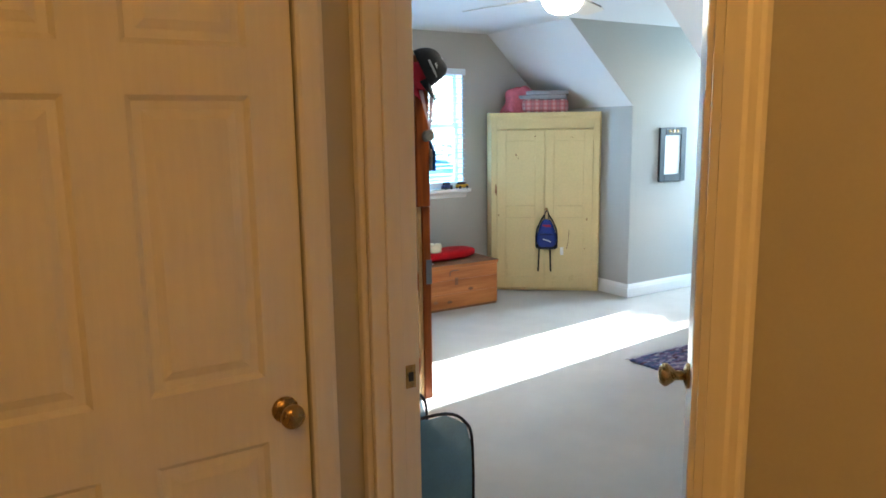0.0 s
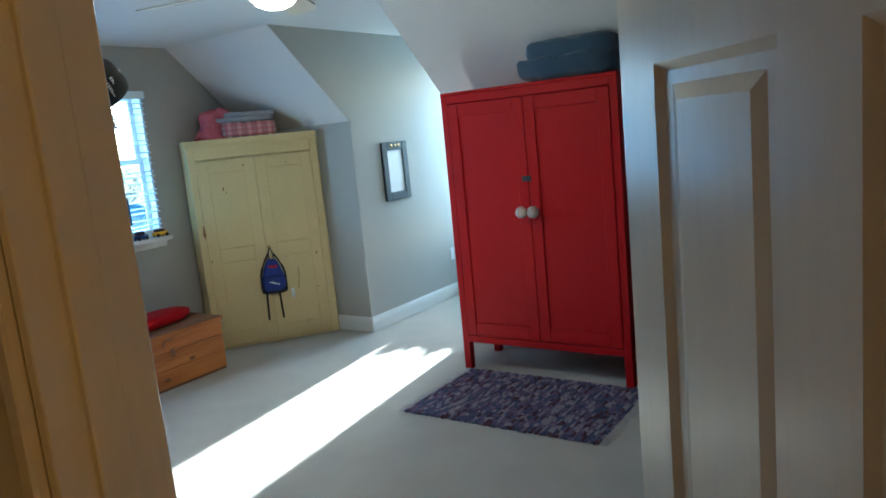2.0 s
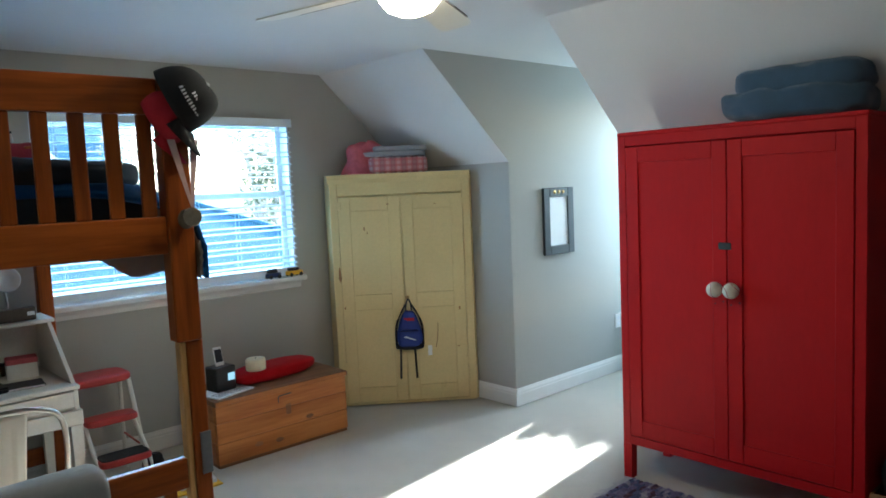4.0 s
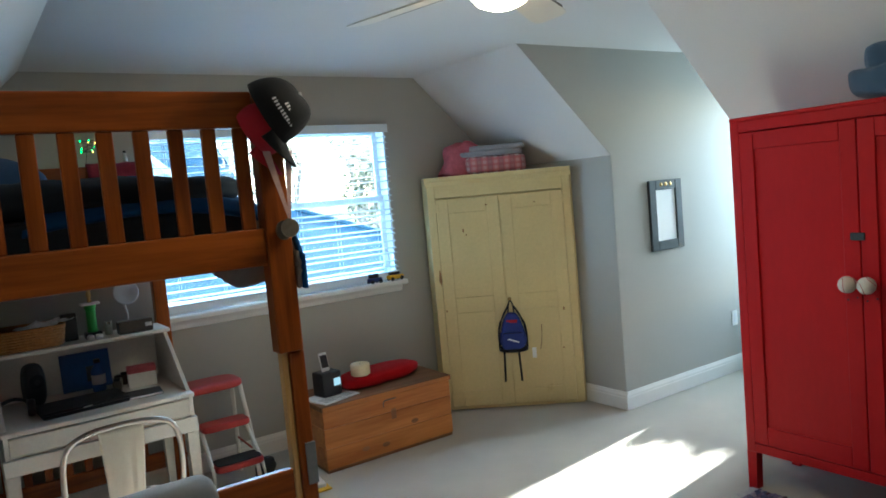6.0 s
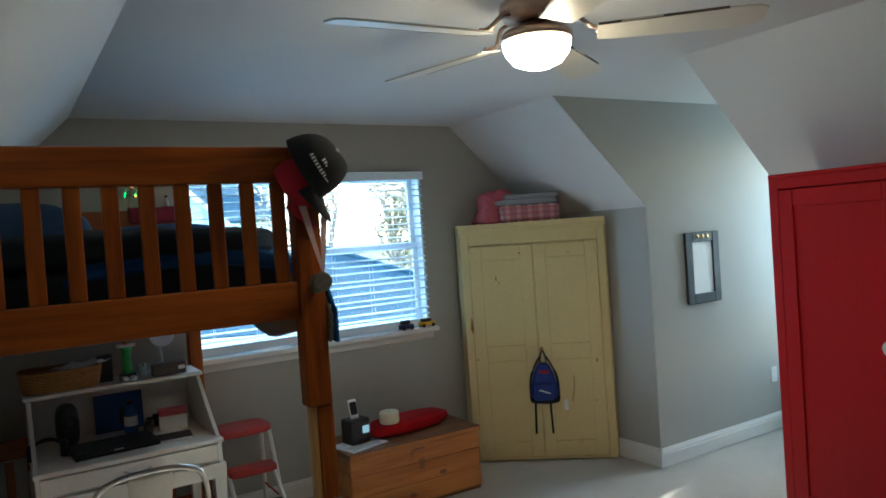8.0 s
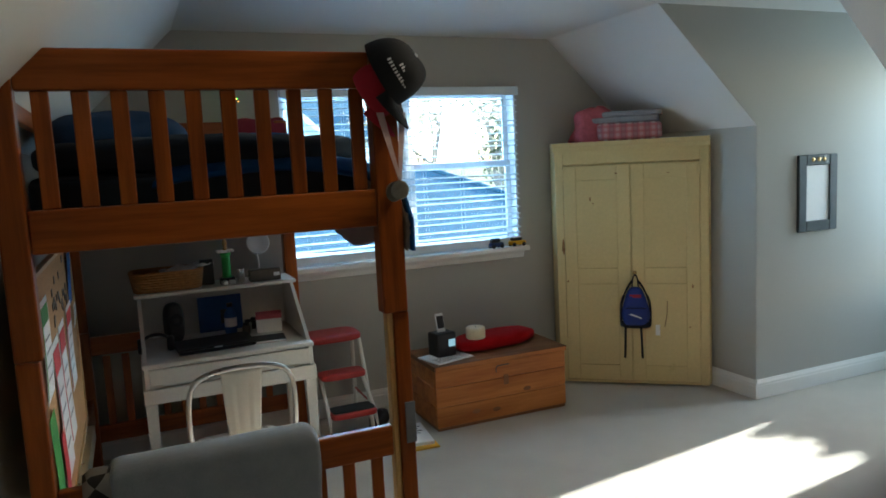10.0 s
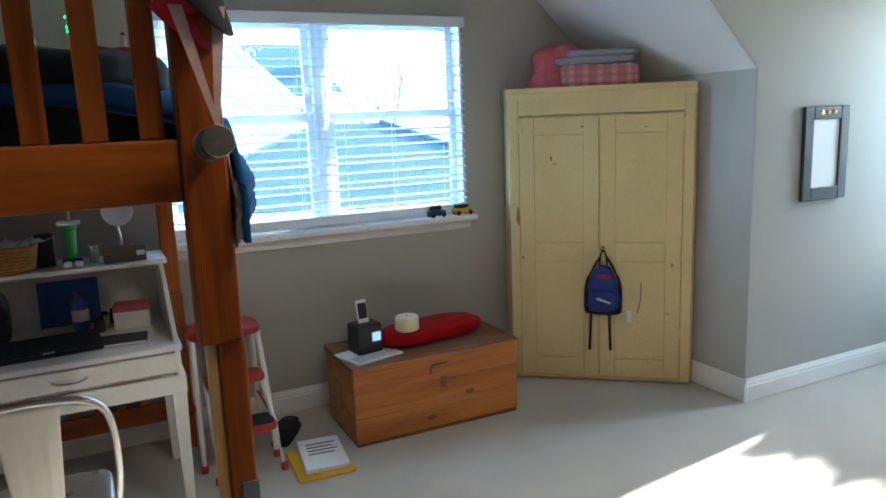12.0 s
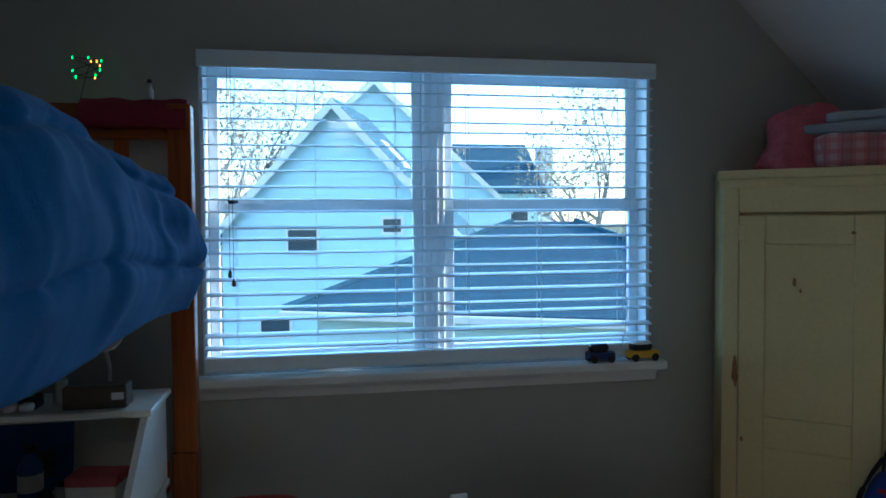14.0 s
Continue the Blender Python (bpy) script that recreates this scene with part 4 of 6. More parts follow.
# dark throw heaped at the foot, pillows by the wall
th = thing("dark_blanket", pose(0, 0, 1.63), "dark teal blanket rumpled on the mattress", "blanket")
part("cloth", soft((1.00, 0.75, 0.11), (1.38, 3.08, 0.05), 18, 4, 0.02, 5, 3), NAVY, th, smooth=True)
pw = thing("pillow", pose(1.12, 3.75, 1.70, 8, 0, 12), "plump blue pillow lying on the loft bed", "pillow")
part("cushion", soft((0.55, 0.45, 0.26), (0, 0, 0.06), 12, 2.6, 0.012, 6, 2), PILLOW, pw, smooth=True)

# comforter: a heap over the mattress that hangs down the open side
TAUPE = material("taupe_lining", (0.33, 0.29, 0.26), 0.9, var=0.12, scale=10, fine=300, bump=0.3)
cf = thing("comforter", pose(0, 0, 0), "rumpled blue cotton comforter with taupe lining, hanging over the bed's side", "comforter")


def comf(u, v):
    y = 2.69 + 1.625 * v
    tuck = max(0.0, 1 - v / 0.05) ** 2
    lobe = math.exp(-((v - 0.05) / 0.09) ** 2)
    low = 1.36 - 0.05 * v ** 3 - 0.06 * math.sin(v * math.pi) + 0.015 * math.sin(v * 9.0 + 1.0) - 0.05 * lobe + 0.02 * math.sin(v * 60) * lobe
    crest = 1.685 + 0.095 * math.exp(-((v - 0.55) / 0.28) ** 2) - 0.05 * tuck
    reach = 1.955 + 0.145 * v ** 0.9 - 0.012 * tuck
    s = u * 1.42
    if s < 0.62:
        x, z = reach - 0.74 + s, crest - 0.06 * (1 - s / 0.62) ** 2 - 0.05 * (s / 0.62) ** 3
    elif s < 0.92:
        a = (s - 0.62) / 0.30 * math.pi / 2
        x, z = reach - 0.12 + 0.12 * math.sin(a), crest - 0.05 - 0.14 * (1 - math.cos(a))
    else:
        k = (s - 0.92) / 0.50
        x, z = reach + 0.03 * math.sin(k * 3.1) - 0.02 * k, (crest - 0.19) * (1 - k) + low * k
    wrap = min(1.0, max(0.0, (s - 0.74) / 0.2)) * math.exp(-v / 0.07)
    y -= 0.10 * wrap
    p = Vector((x, y, z))
    n1 = noise.noise(Vector((u * 2.6, v * 5.0, 0.3)))
    n2 = noise.noise(Vector((u * 5.0 + 4, v * 11.0, 1.3)))
    # pleats that run down the hanging side and fan out, broken by two quilting seams
    lean = v + 0.05 * noise.noise(Vector((u * 2.2, v * 3.0, 8.1))) + 0.10 * (u - 0.6) * noise.noise(Vector((v * 4.0, 0.0, 6.6)))
    pleat = 1 - 2 * abs(noise.noise(Vector((u * 1.6, lean * 12.0, 2.3))))
    crease = 1 - 2 * abs(noise.noise(Vector((u * 4.2 + 3, lean * 36.0, 5.3))))
    seams = math.exp(-((u - 0.80 - 0.02 * n2) / 0.012) ** 2) + math.exp(-((u - 0.55 - 0.02 * n2) / 0.012) ** 2)
    puff = min(1.0, abs(u - 0.80) / 0.06) * min(1.0, abs(u - 0.55) / 0.06)
    d = 0.050 * n1 + 0.024 * n2 + 0.009 * pleat + 0.005 * crease * (0.3 + 0.7 * (1 - puff)) + 0.014 * puff - 0.014 * seams
    d *= 1.0 if s < 0.95 else 1.0 - 0.4 * (s - 0.95) / 0.47
    d *= 0.3 + 0.7 * min(1.0, v / 0.07)
    w = min(1, s / 0.5)
    p += Vector((0.3 + 0.7 * w, 0.1 * n2, 1 - 0.8 * w)) * d
    if s > 0.8:
        p.x = max(p.x, 1.972)
    return p


part("cover", sheet(comf, 110, 150, 0.012), COMF, cf, smooth=True)
part("lining", sheet(lambda u, v: comf(0.55 + 0.44 * u, 0.006 + 0.988 * v) - Vector((0.018, 0, 0.006)), 40, 110, 0.004), TAUPE, cf, smooth=True)


def end_fold(u, v):
    """Near end of the comforter, folded back from the hanging edge to the post."""
    edge = comf(0.66 + 0.325 * u, 0.006) - Vector((0.012, 0, 0))
    back = Vector((1.955 - 0.008 * u, 2.70 + 0.02 * math.sin(u * 9), edge.z + 0.015))
    p = edge.lerp(back, v)
    p.y -= 0.018 * math.sin(v * math.pi) * (0.4 + 0.6 * noise.noise(Vector((u * 7, v * 2, 1.9))))
    return p


part("end_fold", sheet(end_fold, 40, 10, 0.006), TAUPE, cf, "taupe lining folded back to the post", smooth=True)

rc = thing("red_cloth", pose(1.86, BY - 0.03, 1.862), "dark red cloth draped over the bed's head rail", "cloth")
part("drape", sheet(lambda u, v: (-0.16 + 0.32 * u, 0.05 * math.cos(v * 3.14), 0.06 * math.sin(v * 3.14) - 0.07 * abs(v - 0.5) + 0.012 * noise.noise(Vector((u * 5, v * 4, 0)))), 14, 14, 0.006), material("dark_red_cotton", (0.22, 0.02, 0.04), 0.9, var=0.2, scale=15), rc, smooth=True)
bt = thing("small_figure_cap", pose(1.905, BY - 0.03, 1.922), "small dark metal bottle top on the head rail", "bottle")
part("flask", lathe([(0.012, 0), (0.012, 0.03), (0.007, 0.036), (0.007, 0.05)], 14), STEEL, bt, smooth=True)
part("stopper", lathe([(0.008, 0.05), (0.008, 0.062)], 12), BLACK, bt)
ls = thing("string_lights", pose(1.70, BY - 0.04, 1.912), "tangle of tiny green and amber string lights on the head rail", "string lights")
GL, AL = glow("green_led", (0.02, 1.0, 0.12), 0.9), glow("amber_led", (1.0, 0.35, 0.05), 0.9)
wire = []
for i in range(11):
    p = (0.045 * math.sin(i * 2.2) + 0.03, 0.02 * math.cos(i * 1.7), 0.10 + 0.03 * math.sin(i * 1.3 + 1))
    wire.append(p)
    part("bulb", lathe([(0.001, -0.003), (0.003, 0), (0.0022, 0.004), (0.001, 0.006)], 8, None, pose(*p)), GL if i % 3 else AL, ls)
part("wire", tube(curve_pts([(0, 0, 0.0)] + wire, 4), 0.0012, 5), BLACK, ls)


def cap(name, m, mat, label, button=None, bars=False):
    """Baseball cap: six-gore crown, curved brim, button, strap gap; the crown's opening faces down in its own axes, brim to -y."""
    t = thing(name, m, label, "cap")
    b = bmesh.new()
    nu, nv, g = 28, 10, []
    for j in range(nv + 1):
        a = j / nv * math.pi / 2
        row = []
        for i in range(nu):
            f = 6.28318 * i / nu
            r = 0.088 * math.cos(a) ** 0.8 if j < nv else 0.0005
            gore = 1 - 0.012 * math.exp(-((f * 6 / 6.28318 % 1 - 0.5) / 0.08) ** 2)
            row.append(b.verts.new((r * gore * math.cos(f), r * gore * 1.15 * math.sin(f), 0.115 * math.sin(a) + 0.02 * (1 if math.sin(f) < 0 else 0) * math.sin(2 * a) * abs(math.sin(f)))))
        g.append(row)
    for j in range(nv):
        for i in range(nu):
            b.faces.new((g[j][i], g[j][(i + 1) % nu], g[j + 1][(i + 1) % nu], g[j + 1][i]))
    bmesh.ops.recalc_face_normals(b, faces=b.faces)
    bmesh.ops.solidify(b, geom=b.faces[:], thickness=0.003)
    part("crown", b, mat, t, smooth=True)

    def brim(u, v):
        a = math.pi * (1.17 + 0.66 * u)
        base = Vector((0.088 * math.cos(a), 0.1012 * math.sin(a), 0.002))
        out = Vector((0.078 * math.cos(a), 0.1012 * math.sin(a) - 0.075 * math.sin(math.pi * u) ** 0.6, -0.008 - 0.03 * abs(2 * u - 1) ** 2))
        return base.lerp(out, v)
    part("brim", sheet(brim, 18, 6, 0.004), mat, t, smooth=True)
    part("button", lathe([(0.007, 0.113), (0.007, 0.117), (0.003, 0.120)], 12), button or mat, t)
    if bars:
        bb = bmesh.new()
        for row, n in ((0, 10), (1, 4)):
            for k in range(n):
                az, el = radians(196 - (k - (n - 1) / 2) * 6.5), radians(34 + row * 13 - 6)
                d = Vector((0.088 * math.cos(el) ** 0.8 * math.cos(az), 0.1012 * math.cos(el) ** 0.8 * math.sin(az), 0.115 * math.sin(el)))
                nrm = Vector((d.x / 0.0077, d.y / 0.0102, d.z / 0.0132)).normalized()
                own = box(-0.0028, -0.0055, -0.002, 0.0028, 0.0055, 0.0022)
                own.transform(Matrix.Translation(d) @ nrm.to_track_quat("Z", "Y").to_matrix().to_4x4())
                join(bb, own)
        part("side_lettering", bb, PAPER, t, "white lettering bars")
    return t


def hung(at, top, brim, scale=1.0):
    """Pose of a hung cap from the ways its top and its brim point."""
    z = Vector(top).normalized()
    y = -(Vector(brim) - z * Vector(brim).dot(z)).normalized()
    x = y.cross(z)
    return Matrix.Translation(at) @ Matrix((x, y, z)).transposed().to_4x4() @ Matrix.Scale(scale, 4)


cap("baseball_cap", hung((1.897, FY - 0.014, 1.892), (0.74, -0.52, 0.42), (0.36, -0.10, -0.92), 1.04), CAPBLK, "black baseball cap with white lettering, hung on the bed post", PAPER, True)
cap("baseball_cap", hung((1.868, FY + 0.03, 1.838), (0.52, -0.55, 0.42), (0.42, -0.22, -0.94), 0.86), CAPRED, "red baseball cap hung under a black one on the bed post")
md = thing("medal", pose(1.925, FY - 0.034, 1.535), "round bronze medal on a pale ribbon hanging from the bed post", "medal", )
part("disc", lathe([(0.028, -0.003), (0.030, -0.001), (0.030, 0.001), (0.028, 0.003), (0.020, 0.004)], 24, None, pose(0, 0, 0, 90, 0, 0)), material("dull_bronze", (0.30, 0.27, 0.22), 0.4, 0.9, var=0.2, scale=30), md)
RIB = material("pale_pink_ribbon", (0.55, 0.38, 0.36), 0.8, var=0.2, scale=20, fine=200)
for s, x1 in ((-1, -0.055), (1, 0.02)):
    part("ribbon", sheet(lambda u, v, x1=x1, s=s: (x1 * v + 0.012 * (u - 0.5) * 2 * (0.4 + 0.6 * v), -0.006 + 0.004 * s * v, 0.03 + 0.21 * v), 2, 8, 0.0015), RIB, md)

part("second_disc", lathe([(0.028, -0.003), (0.031, -0.001), (0.031, 0.001), (0.028, 0.003), (0.022, 0.004)], 24, None, pose(-0.016, 0.012, -0.006, 90, 0, 14)), material("dark_bronze", (0.16, 0.14, 0.11), 0.4, 0.9, var=0.2, scale=30), md, "darker bronze medal behind")
part("clasp", box(-0.005, -0.003, 0.028, 0.005, 0.001, 0.048, 0.001), BRASS, md, "brass clasp")

# plush throw over the lower end rail, a patterned one beneath
gt = thing("plush_throw", pose(0, 0, 0), "thick grey plush throw folded over the bed's lower end rail", "throw")


def throw(x0, x1, front, back, lift, seed):
    def f(u, v):
        s = v * (front + back + 0.16)
        yb = FY + 0.036
        w = 0.055 + lift
        x = x0 + (x1 - x0) * u
        zt = 0.766 + lift
        if s < front:
            p = Vector((x, yb - w, zt - front + s))
        elif s < front + 0.16:
            a = (s - front) / 0.16 * math.pi
            p = Vector((x, yb - w * math.cos(a), zt + 0.032 * math.sin(a)))
        else:
            p = Vector((x, yb + w, zt - (s - front - 0.16)))
        n = noise.noise(Vector((x * 4 + seed, s * 5, seed))) + 0.5 * noise.noise(Vector((x * 13, s * 11, seed)))
        p.y += 0.010 * n
        p.x += 0.006 * noise.noise(Vector((x * 3, s * 7, 2)))
        e = min(u, 1 - u) * (x1 - x0)
        if e < 0.03:
            p.z -= 0.018 * (1 - e / 0.03) ** 2
        return p
    return f


part("cloth", sheet(throw(1.02, 1.61, 0.56, 0.40, 0.014, 1.0), 40, 60, 0.026), GREYP, gt, smooth=True)
pt = thing("patterned_throw", pose(0, 0, 0), "black and white triangle-patterned throw under the grey one", "throw")
TRI = material("triangle_print", (0.025, 0.022, 0.02), 0.9, var=0.2, scale=20, fine=250, bump=0.3)
nt = TRI.node_tree
tcn, ck = node(nt, "ShaderNodeTexCoord"), node(nt, "ShaderNodeTexChecker", Scale=13.0, Color1=(0.03, 0.025, 0.02, 1), Color2=(0.25, 0.22, 0.19, 1))
mpn = node(nt, "ShaderNodeMapping", Rotation=(0, radians(45), 0))
nt.links.new(tcn.outputs["Object"], mpn.inputs["Vector"]), nt.links.new(mpn.outputs[0], ck.inputs["Vector"])
nt.links.new(ck.outputs["Color"], nt.nodes["Principled BSDF"].inputs["Base Color"])
part("cloth", sheet(throw(0.945, 1.40, 0.50, 0.30, 0.0, 4.0), 20, 40, 0.005), TRI, pt, smooth=True)

# ---- pin board on the bed's wall side ----
pb = thing("pin_board", pose(0.852, 0, 0), "cork pin board with pinned papers beside the bed frame", "pin board")
part("cork_sheet", box(0, 2.70, 0.52, 0.014, 4.10, 1.335, 0.002), CORK, pb)
b = box(-0.003, 2.685, 0.505, 0.02, 2.70, 1.35, 0.002)
box(-0.003, 4.10, 0.505, 0.02, 4.115, 1.35, 0.002, b), box(-0.003, 2.70, 0.505, 0.02, 4.10, 0.52, 0.002, b), box(-0.003, 2.70, 1.335, 0.02, 4.10, 1.35, 0.002, b)
part("frame", b, wood("pale_frame", (0.55, 0.38, 0.2), (0.4, 0.25, 0.12), 0.5, 1), pb)
REDP = material("red_print", (0.5, 0.03, 0.03), 0.7, var=0.1)
GRNP = material("green_print", (0.05, 0.25, 0.03), 0.7, var=0.2, scale=12)
BLUP = material("blue_print", (0.03, 0.12, 0.38), 0.7, var=0.2, scale=9)
for i, (y, z, w, h, mm, hd) in enumerate(((2.85, 1.12, 0.20, 0.30, PAPER, GRNP), (2.80, 0.78, 0.15, 0.30, GRNP, None), (3.14, 0.86, 0.22, 0.46, PAPER, REDP), (3.40, 0.88, 0.22, 0.44, PAPER, REDP), (3.70, 0.95, 0.24, 0.34, PAPER, REDP), (3.92, 1.20, 0.16, 0.22, BLUP, None), (3.95, 1.03, 0.09, 0.10, PAPER, GREYCL), (3.0, 0.70, 0.10, 0.22, REDP, None))):
    def page(u, v, y=y, z=z, w=w, h=h, i=i, lift=0.0):
        return (0.0155 + lift + 0.006 * math.sin(v * 2.2 + i) + 0.006, y - w / 2 + w * u, z - h / 2 + h * v)
    pg = part("sheet", sheet(page, 4, 6, 0.001), mm, pb)
    if hd:
        part("heading", sheet(lambda u, v: page(0.1 + 0.8 * u, 0.76 + 0.18 * v, lift=0.0015), 3, 2, 0.0006), hd, pg)
        part("red_margin", sheet(lambda u, v: page(0.02 + 0.07 * u, 0.04 + 0.9 * v, lift=0.0015), 2, 5, 0.0006), hd, pg)
        for k in range(4):
            part("print_bar", sheet(lambda u, v, k=k: page(0.18 + 0.6 * u, 0.60 - 0.13 * k + 0.02 * v, lift=0.0015), 3, 1, 0.0005), GREYCL, pg)
b = bmesh.new()
for i in range(26):
    yy, zz = 3.2 + random.random() * 0.55, 1.10 + random.random() * 0.2
    box(0.0145, yy, zz, 0.017, yy + 0.025, zz + 0.028, 0.001, b)
part("paper_scrap", b, material("dark_scraps", (0.12, 0.09, 0.07), 0.7, var=0.5, scale=20), pb)["kind"] = "stuff"
part("ledge", box(-0.003, 2.95, 0.44, 0.05, 4.0, 0.505, 0.004), STEEL, pb, "pale metal tray")

# ---- white desk with hutch ----
dk2 = thing("desk", pose(1.13, 4.09, 0), "old white painted writing desk with open hutch and tapered legs", "desk")
DWd = 0.815
part("desktop", box(-0.008, -0.012, 0.70, DWd + 0.008, 0.62, 0.722, 0.004), WHITE, dk2)
part("drawer_front", box(0.02, -0.006, 0.612, DWd - 0.02, 0.012, 0.692, 0.004), WHITE, dk2)
b = box(0.0, 0.0, 0.60, 0.02, 0.60, 0.70, 0.002)
box(DWd - 0.02, 0.0, 0.60, DWd, 0.60, 0.70, 0.002, b), box(0.02, 0.58, 0.60, DWd - 0.02, 0.60, 0.70, 0.002, b), box(0.02, 0.012, 0.60, DWd - 0.02, 0.58, 0.61, 0.001, b)
part("case", b, WHITE, dk2)
part("apron", box(-0.012, -0.012, 0.525, DWd + 0.012, 0.01, 0.599, 0.004), WHITE, dk2)
part("side_apron", box(-0.012, 0.011, 0.525, 0.008, 0.60, 0.599, 0.004), WHITE, dk2)
part("side_apron", box(DWd - 0.008, 0.011, 0.525, DWd + 0.012, 0.60, 0.599, 0.004), WHITE, dk2)
for x in (-0.008, DWd - 0.047):
    for y in (-0.008, 0.55):
        b = bmesh.new()
        bmesh.ops.create_cube(b, size=1, matrix=Matrix.Translation((x + 0.0275, y + 0.0275, 0.262)) @ Matrix.Diagonal((0.055, 0.055, 0.524, 1)))
        for v in b.verts:
            if v.co.z < 0.1:
                v.co.x += (x + 0.0275 - v.co.x) * 0.4
                v.co.y += (y + 0.0275 - v.co.y) * 0.4
        part("leg", b, WHITE, dk2)
for x in (0.0, DWd - 0.018):
    part("hutch_side", prism([(0.03, 0.7225), (0.62, 0.7225), (0.62, 0.985), (0.38, 0.985)], 0, x, x + 0.018), WHITE, dk2)
part("hutch_back", box(0.018, 0.605, 0.7225, DWd - 0.018, 0.618, 0.985), WHITE, dk2)
part("shelf", box(-0.015, 0.36, 0.986, DWd + 0.015, 0.63, 1.006, 0.004), WHITE, dk2, "white hutch top board")
part("drawer_pull", tube(curve_pts([(0.36, -0.006, 0.655), (0.38, -0.022, 0.648), (0.42, -0.024, 0.645), (0.46, -0.022, 0.648), (0.48, -0.006, 0.655)], 5), 0.004, 6), STEEL, dk2, "small steel pull")

bk = thing("wicker_basket", pose(1.29, 4.58, 1.006), "brown wicker basket with papers on the desk hutch", "basket")
b = bmesh.new()
for k in range(8):
    z = 0.008 + 0.0135 * k
    w, d2 = 0.165 + 0.0022 * k, 0.105 + 0.0022 * k
    ring = []
    for i in range(41):
        a = 6.28318 * i / 40
        ca, sa = math.cos(a), math.sin(a)
        q = (abs(ca) ** 5 + abs(sa) ** 5) ** -0.2
        wob = 0.003 * (1 if (i + k) % 2 else -1)
        ring.append((ca * q * (w + wob), sa * q * (d2 + wob), z))
    tube(ring, 0.0075, 6, b)
part("weave", b, WICKER, bk, smooth=True)
part("floor_panel", box(-0.15, -0.09, 0.001, 0.15, 0.09, 0.008), WICKER, bk)
pp = thing("papers", pose(1.35, 4.58, 1.015, 0, 8, 20), "loose white papers and clear bag sticking out of the basket", "papers")
part("crumple", sheet(lambda u, v: (-0.10 + 0.26 * u, -0.07 + 0.12 * v, 0.08 + 0.05 * u + 0.03 * noise.noise(Vector((u * 6, v * 6, 2)))), 14, 10, 0.002), PAPER, pp)
tr = thing("trophy", pose(1.60, 4.54, 1.006), "small green-columned trophy with gold figure on the hutch", "trophy")
part("base", box(-0.04, -0.03, 0, 0.04, 0.03, 0.035, 0.004), BLACK, tr)
for x in (-0.02, 0.02):
    part("white_foot", soft((0.035, 0.05, 0.025), (x, -0.045, 0.0125), 5, 3, 0.0), PAPER, tr, smooth=True)
part("column", lathe([(0.025, 0.035), (0.028, 0.04), (0.024, 0.05), (0.024, 0.15), (0.030, 0.16), (0.030, 0.175)], 16), GREEN, tr, "green column")
part("cap_plate", box(-0.045, -0.03, 0.175, 0.045, 0.03, 0.188, 0.003), PAPER, tr)
part("figure", lathe([(0.012, 0.188), (0.009, 0.21), (0.015, 0.225), (0.010, 0.245), (0.013, 0.255), (0.004, 0.268)], 12), BRASS, tr, smooth=True)
for i, (x, y, w, d2, h, mm, lb, ct) in enumerate(((1.50, 4.60, 0.07, 0.06, 0.14, BLACK, "small black box standing on the hutch", "box"), (1.68, 4.58, 0.04, 0.04, 0.07, STEEL, "small steel cup on the hutch", "cup"), (1.80, 4.52, 0.17, 0.07, 0.065, FANED, "dark wooden tray box on the hutch", "box"))):
    t = thing(("black_box", "steel_cup", "tray_box")[i], pose(x, y, 1.006), lb, ct)
    part("body", lathe([(w * 0.4, 0), (w * 0.5, 0.005), (w * 0.5, h), (w * 0.44, h), (w * 0.4, 0.01)], 18) if i == 1 else box(-w / 2, -d2 / 2, 0, w / 2, d2 / 2, h, 0.005, None, 2), mm, t)
    if i == 2:
        part("label", box(0.045, -d2 / 2 - 0.0012, 0.025, 0.078, -d2 / 2 - 0.0002, 0.045), PAPER, t, "white paper label")
fn = thing("clip_fan", pose(1.79, 4.66, 1.006), "small white desk lamp with round shade on the hutch", "lamp")
part("foot", lathe([(0.05, 0), (0.05, 0.012), (0.01, 0.02)], 20), WHITE, fn)
part("stem", tube(curve_pts([(0, 0, 0.015), (0.005, 0.0, 0.08), (-0.005, -0.01, 0.15), (0, -0.02, 0.19)], 5), 0.006, 8), STEEL, fn)
part("shade", lathe([(0.01, 0), (0.05, 0.012), (0.066, 0.04), (0.060, 0.042), (0.03, 0.02)], 24, None, pose(0, -0.02, 0.20, 80, 10, 0)), material("frosted_plastic", (0.62, 0.66, 0.72), 0.25, var=0.05), fn, smooth=True)

# on the desk
lp = thing("laptop", pose(1.48, 4.30, 0.7225, 0, 0, 4), "closed black laptop lying on the desk", "laptop")
part("base", box(-0.19, -0.12, 0, 0.19, 0.12, 0.016, 0.004), BLACK, lp)
part("lid", box(-0.19, -0.12, 0.017, 0.19, 0.12, 0.028, 0.004, None, 2), BLACK, lp)
part("badge", box(-0.02, -0.122, 0.018, 0.02, -0.1195, 0.024), STEEL, lp)
sp = thing("desk_speaker", pose(1.30, 4.50, 0.7225, 0, 0, 15), "tall black oval desk speaker", "speaker")
part("cabinet", soft((0.10, 0.11, 0.22), (0, 0, 0.11), 10, 3, 0.0), BLACK, sp, smooth=True)
part("cone", lathe([(0.036, 0), (0.03, 0.006), (0.012, 0.001)], 20, None, pose(0, -0.053, 0.13, 90, 0, 0)), STRAP, sp)
hp = thing("headphones", pose(1.20, 4.34, 0.7225), "black headphones lying on the desk", "headphones")
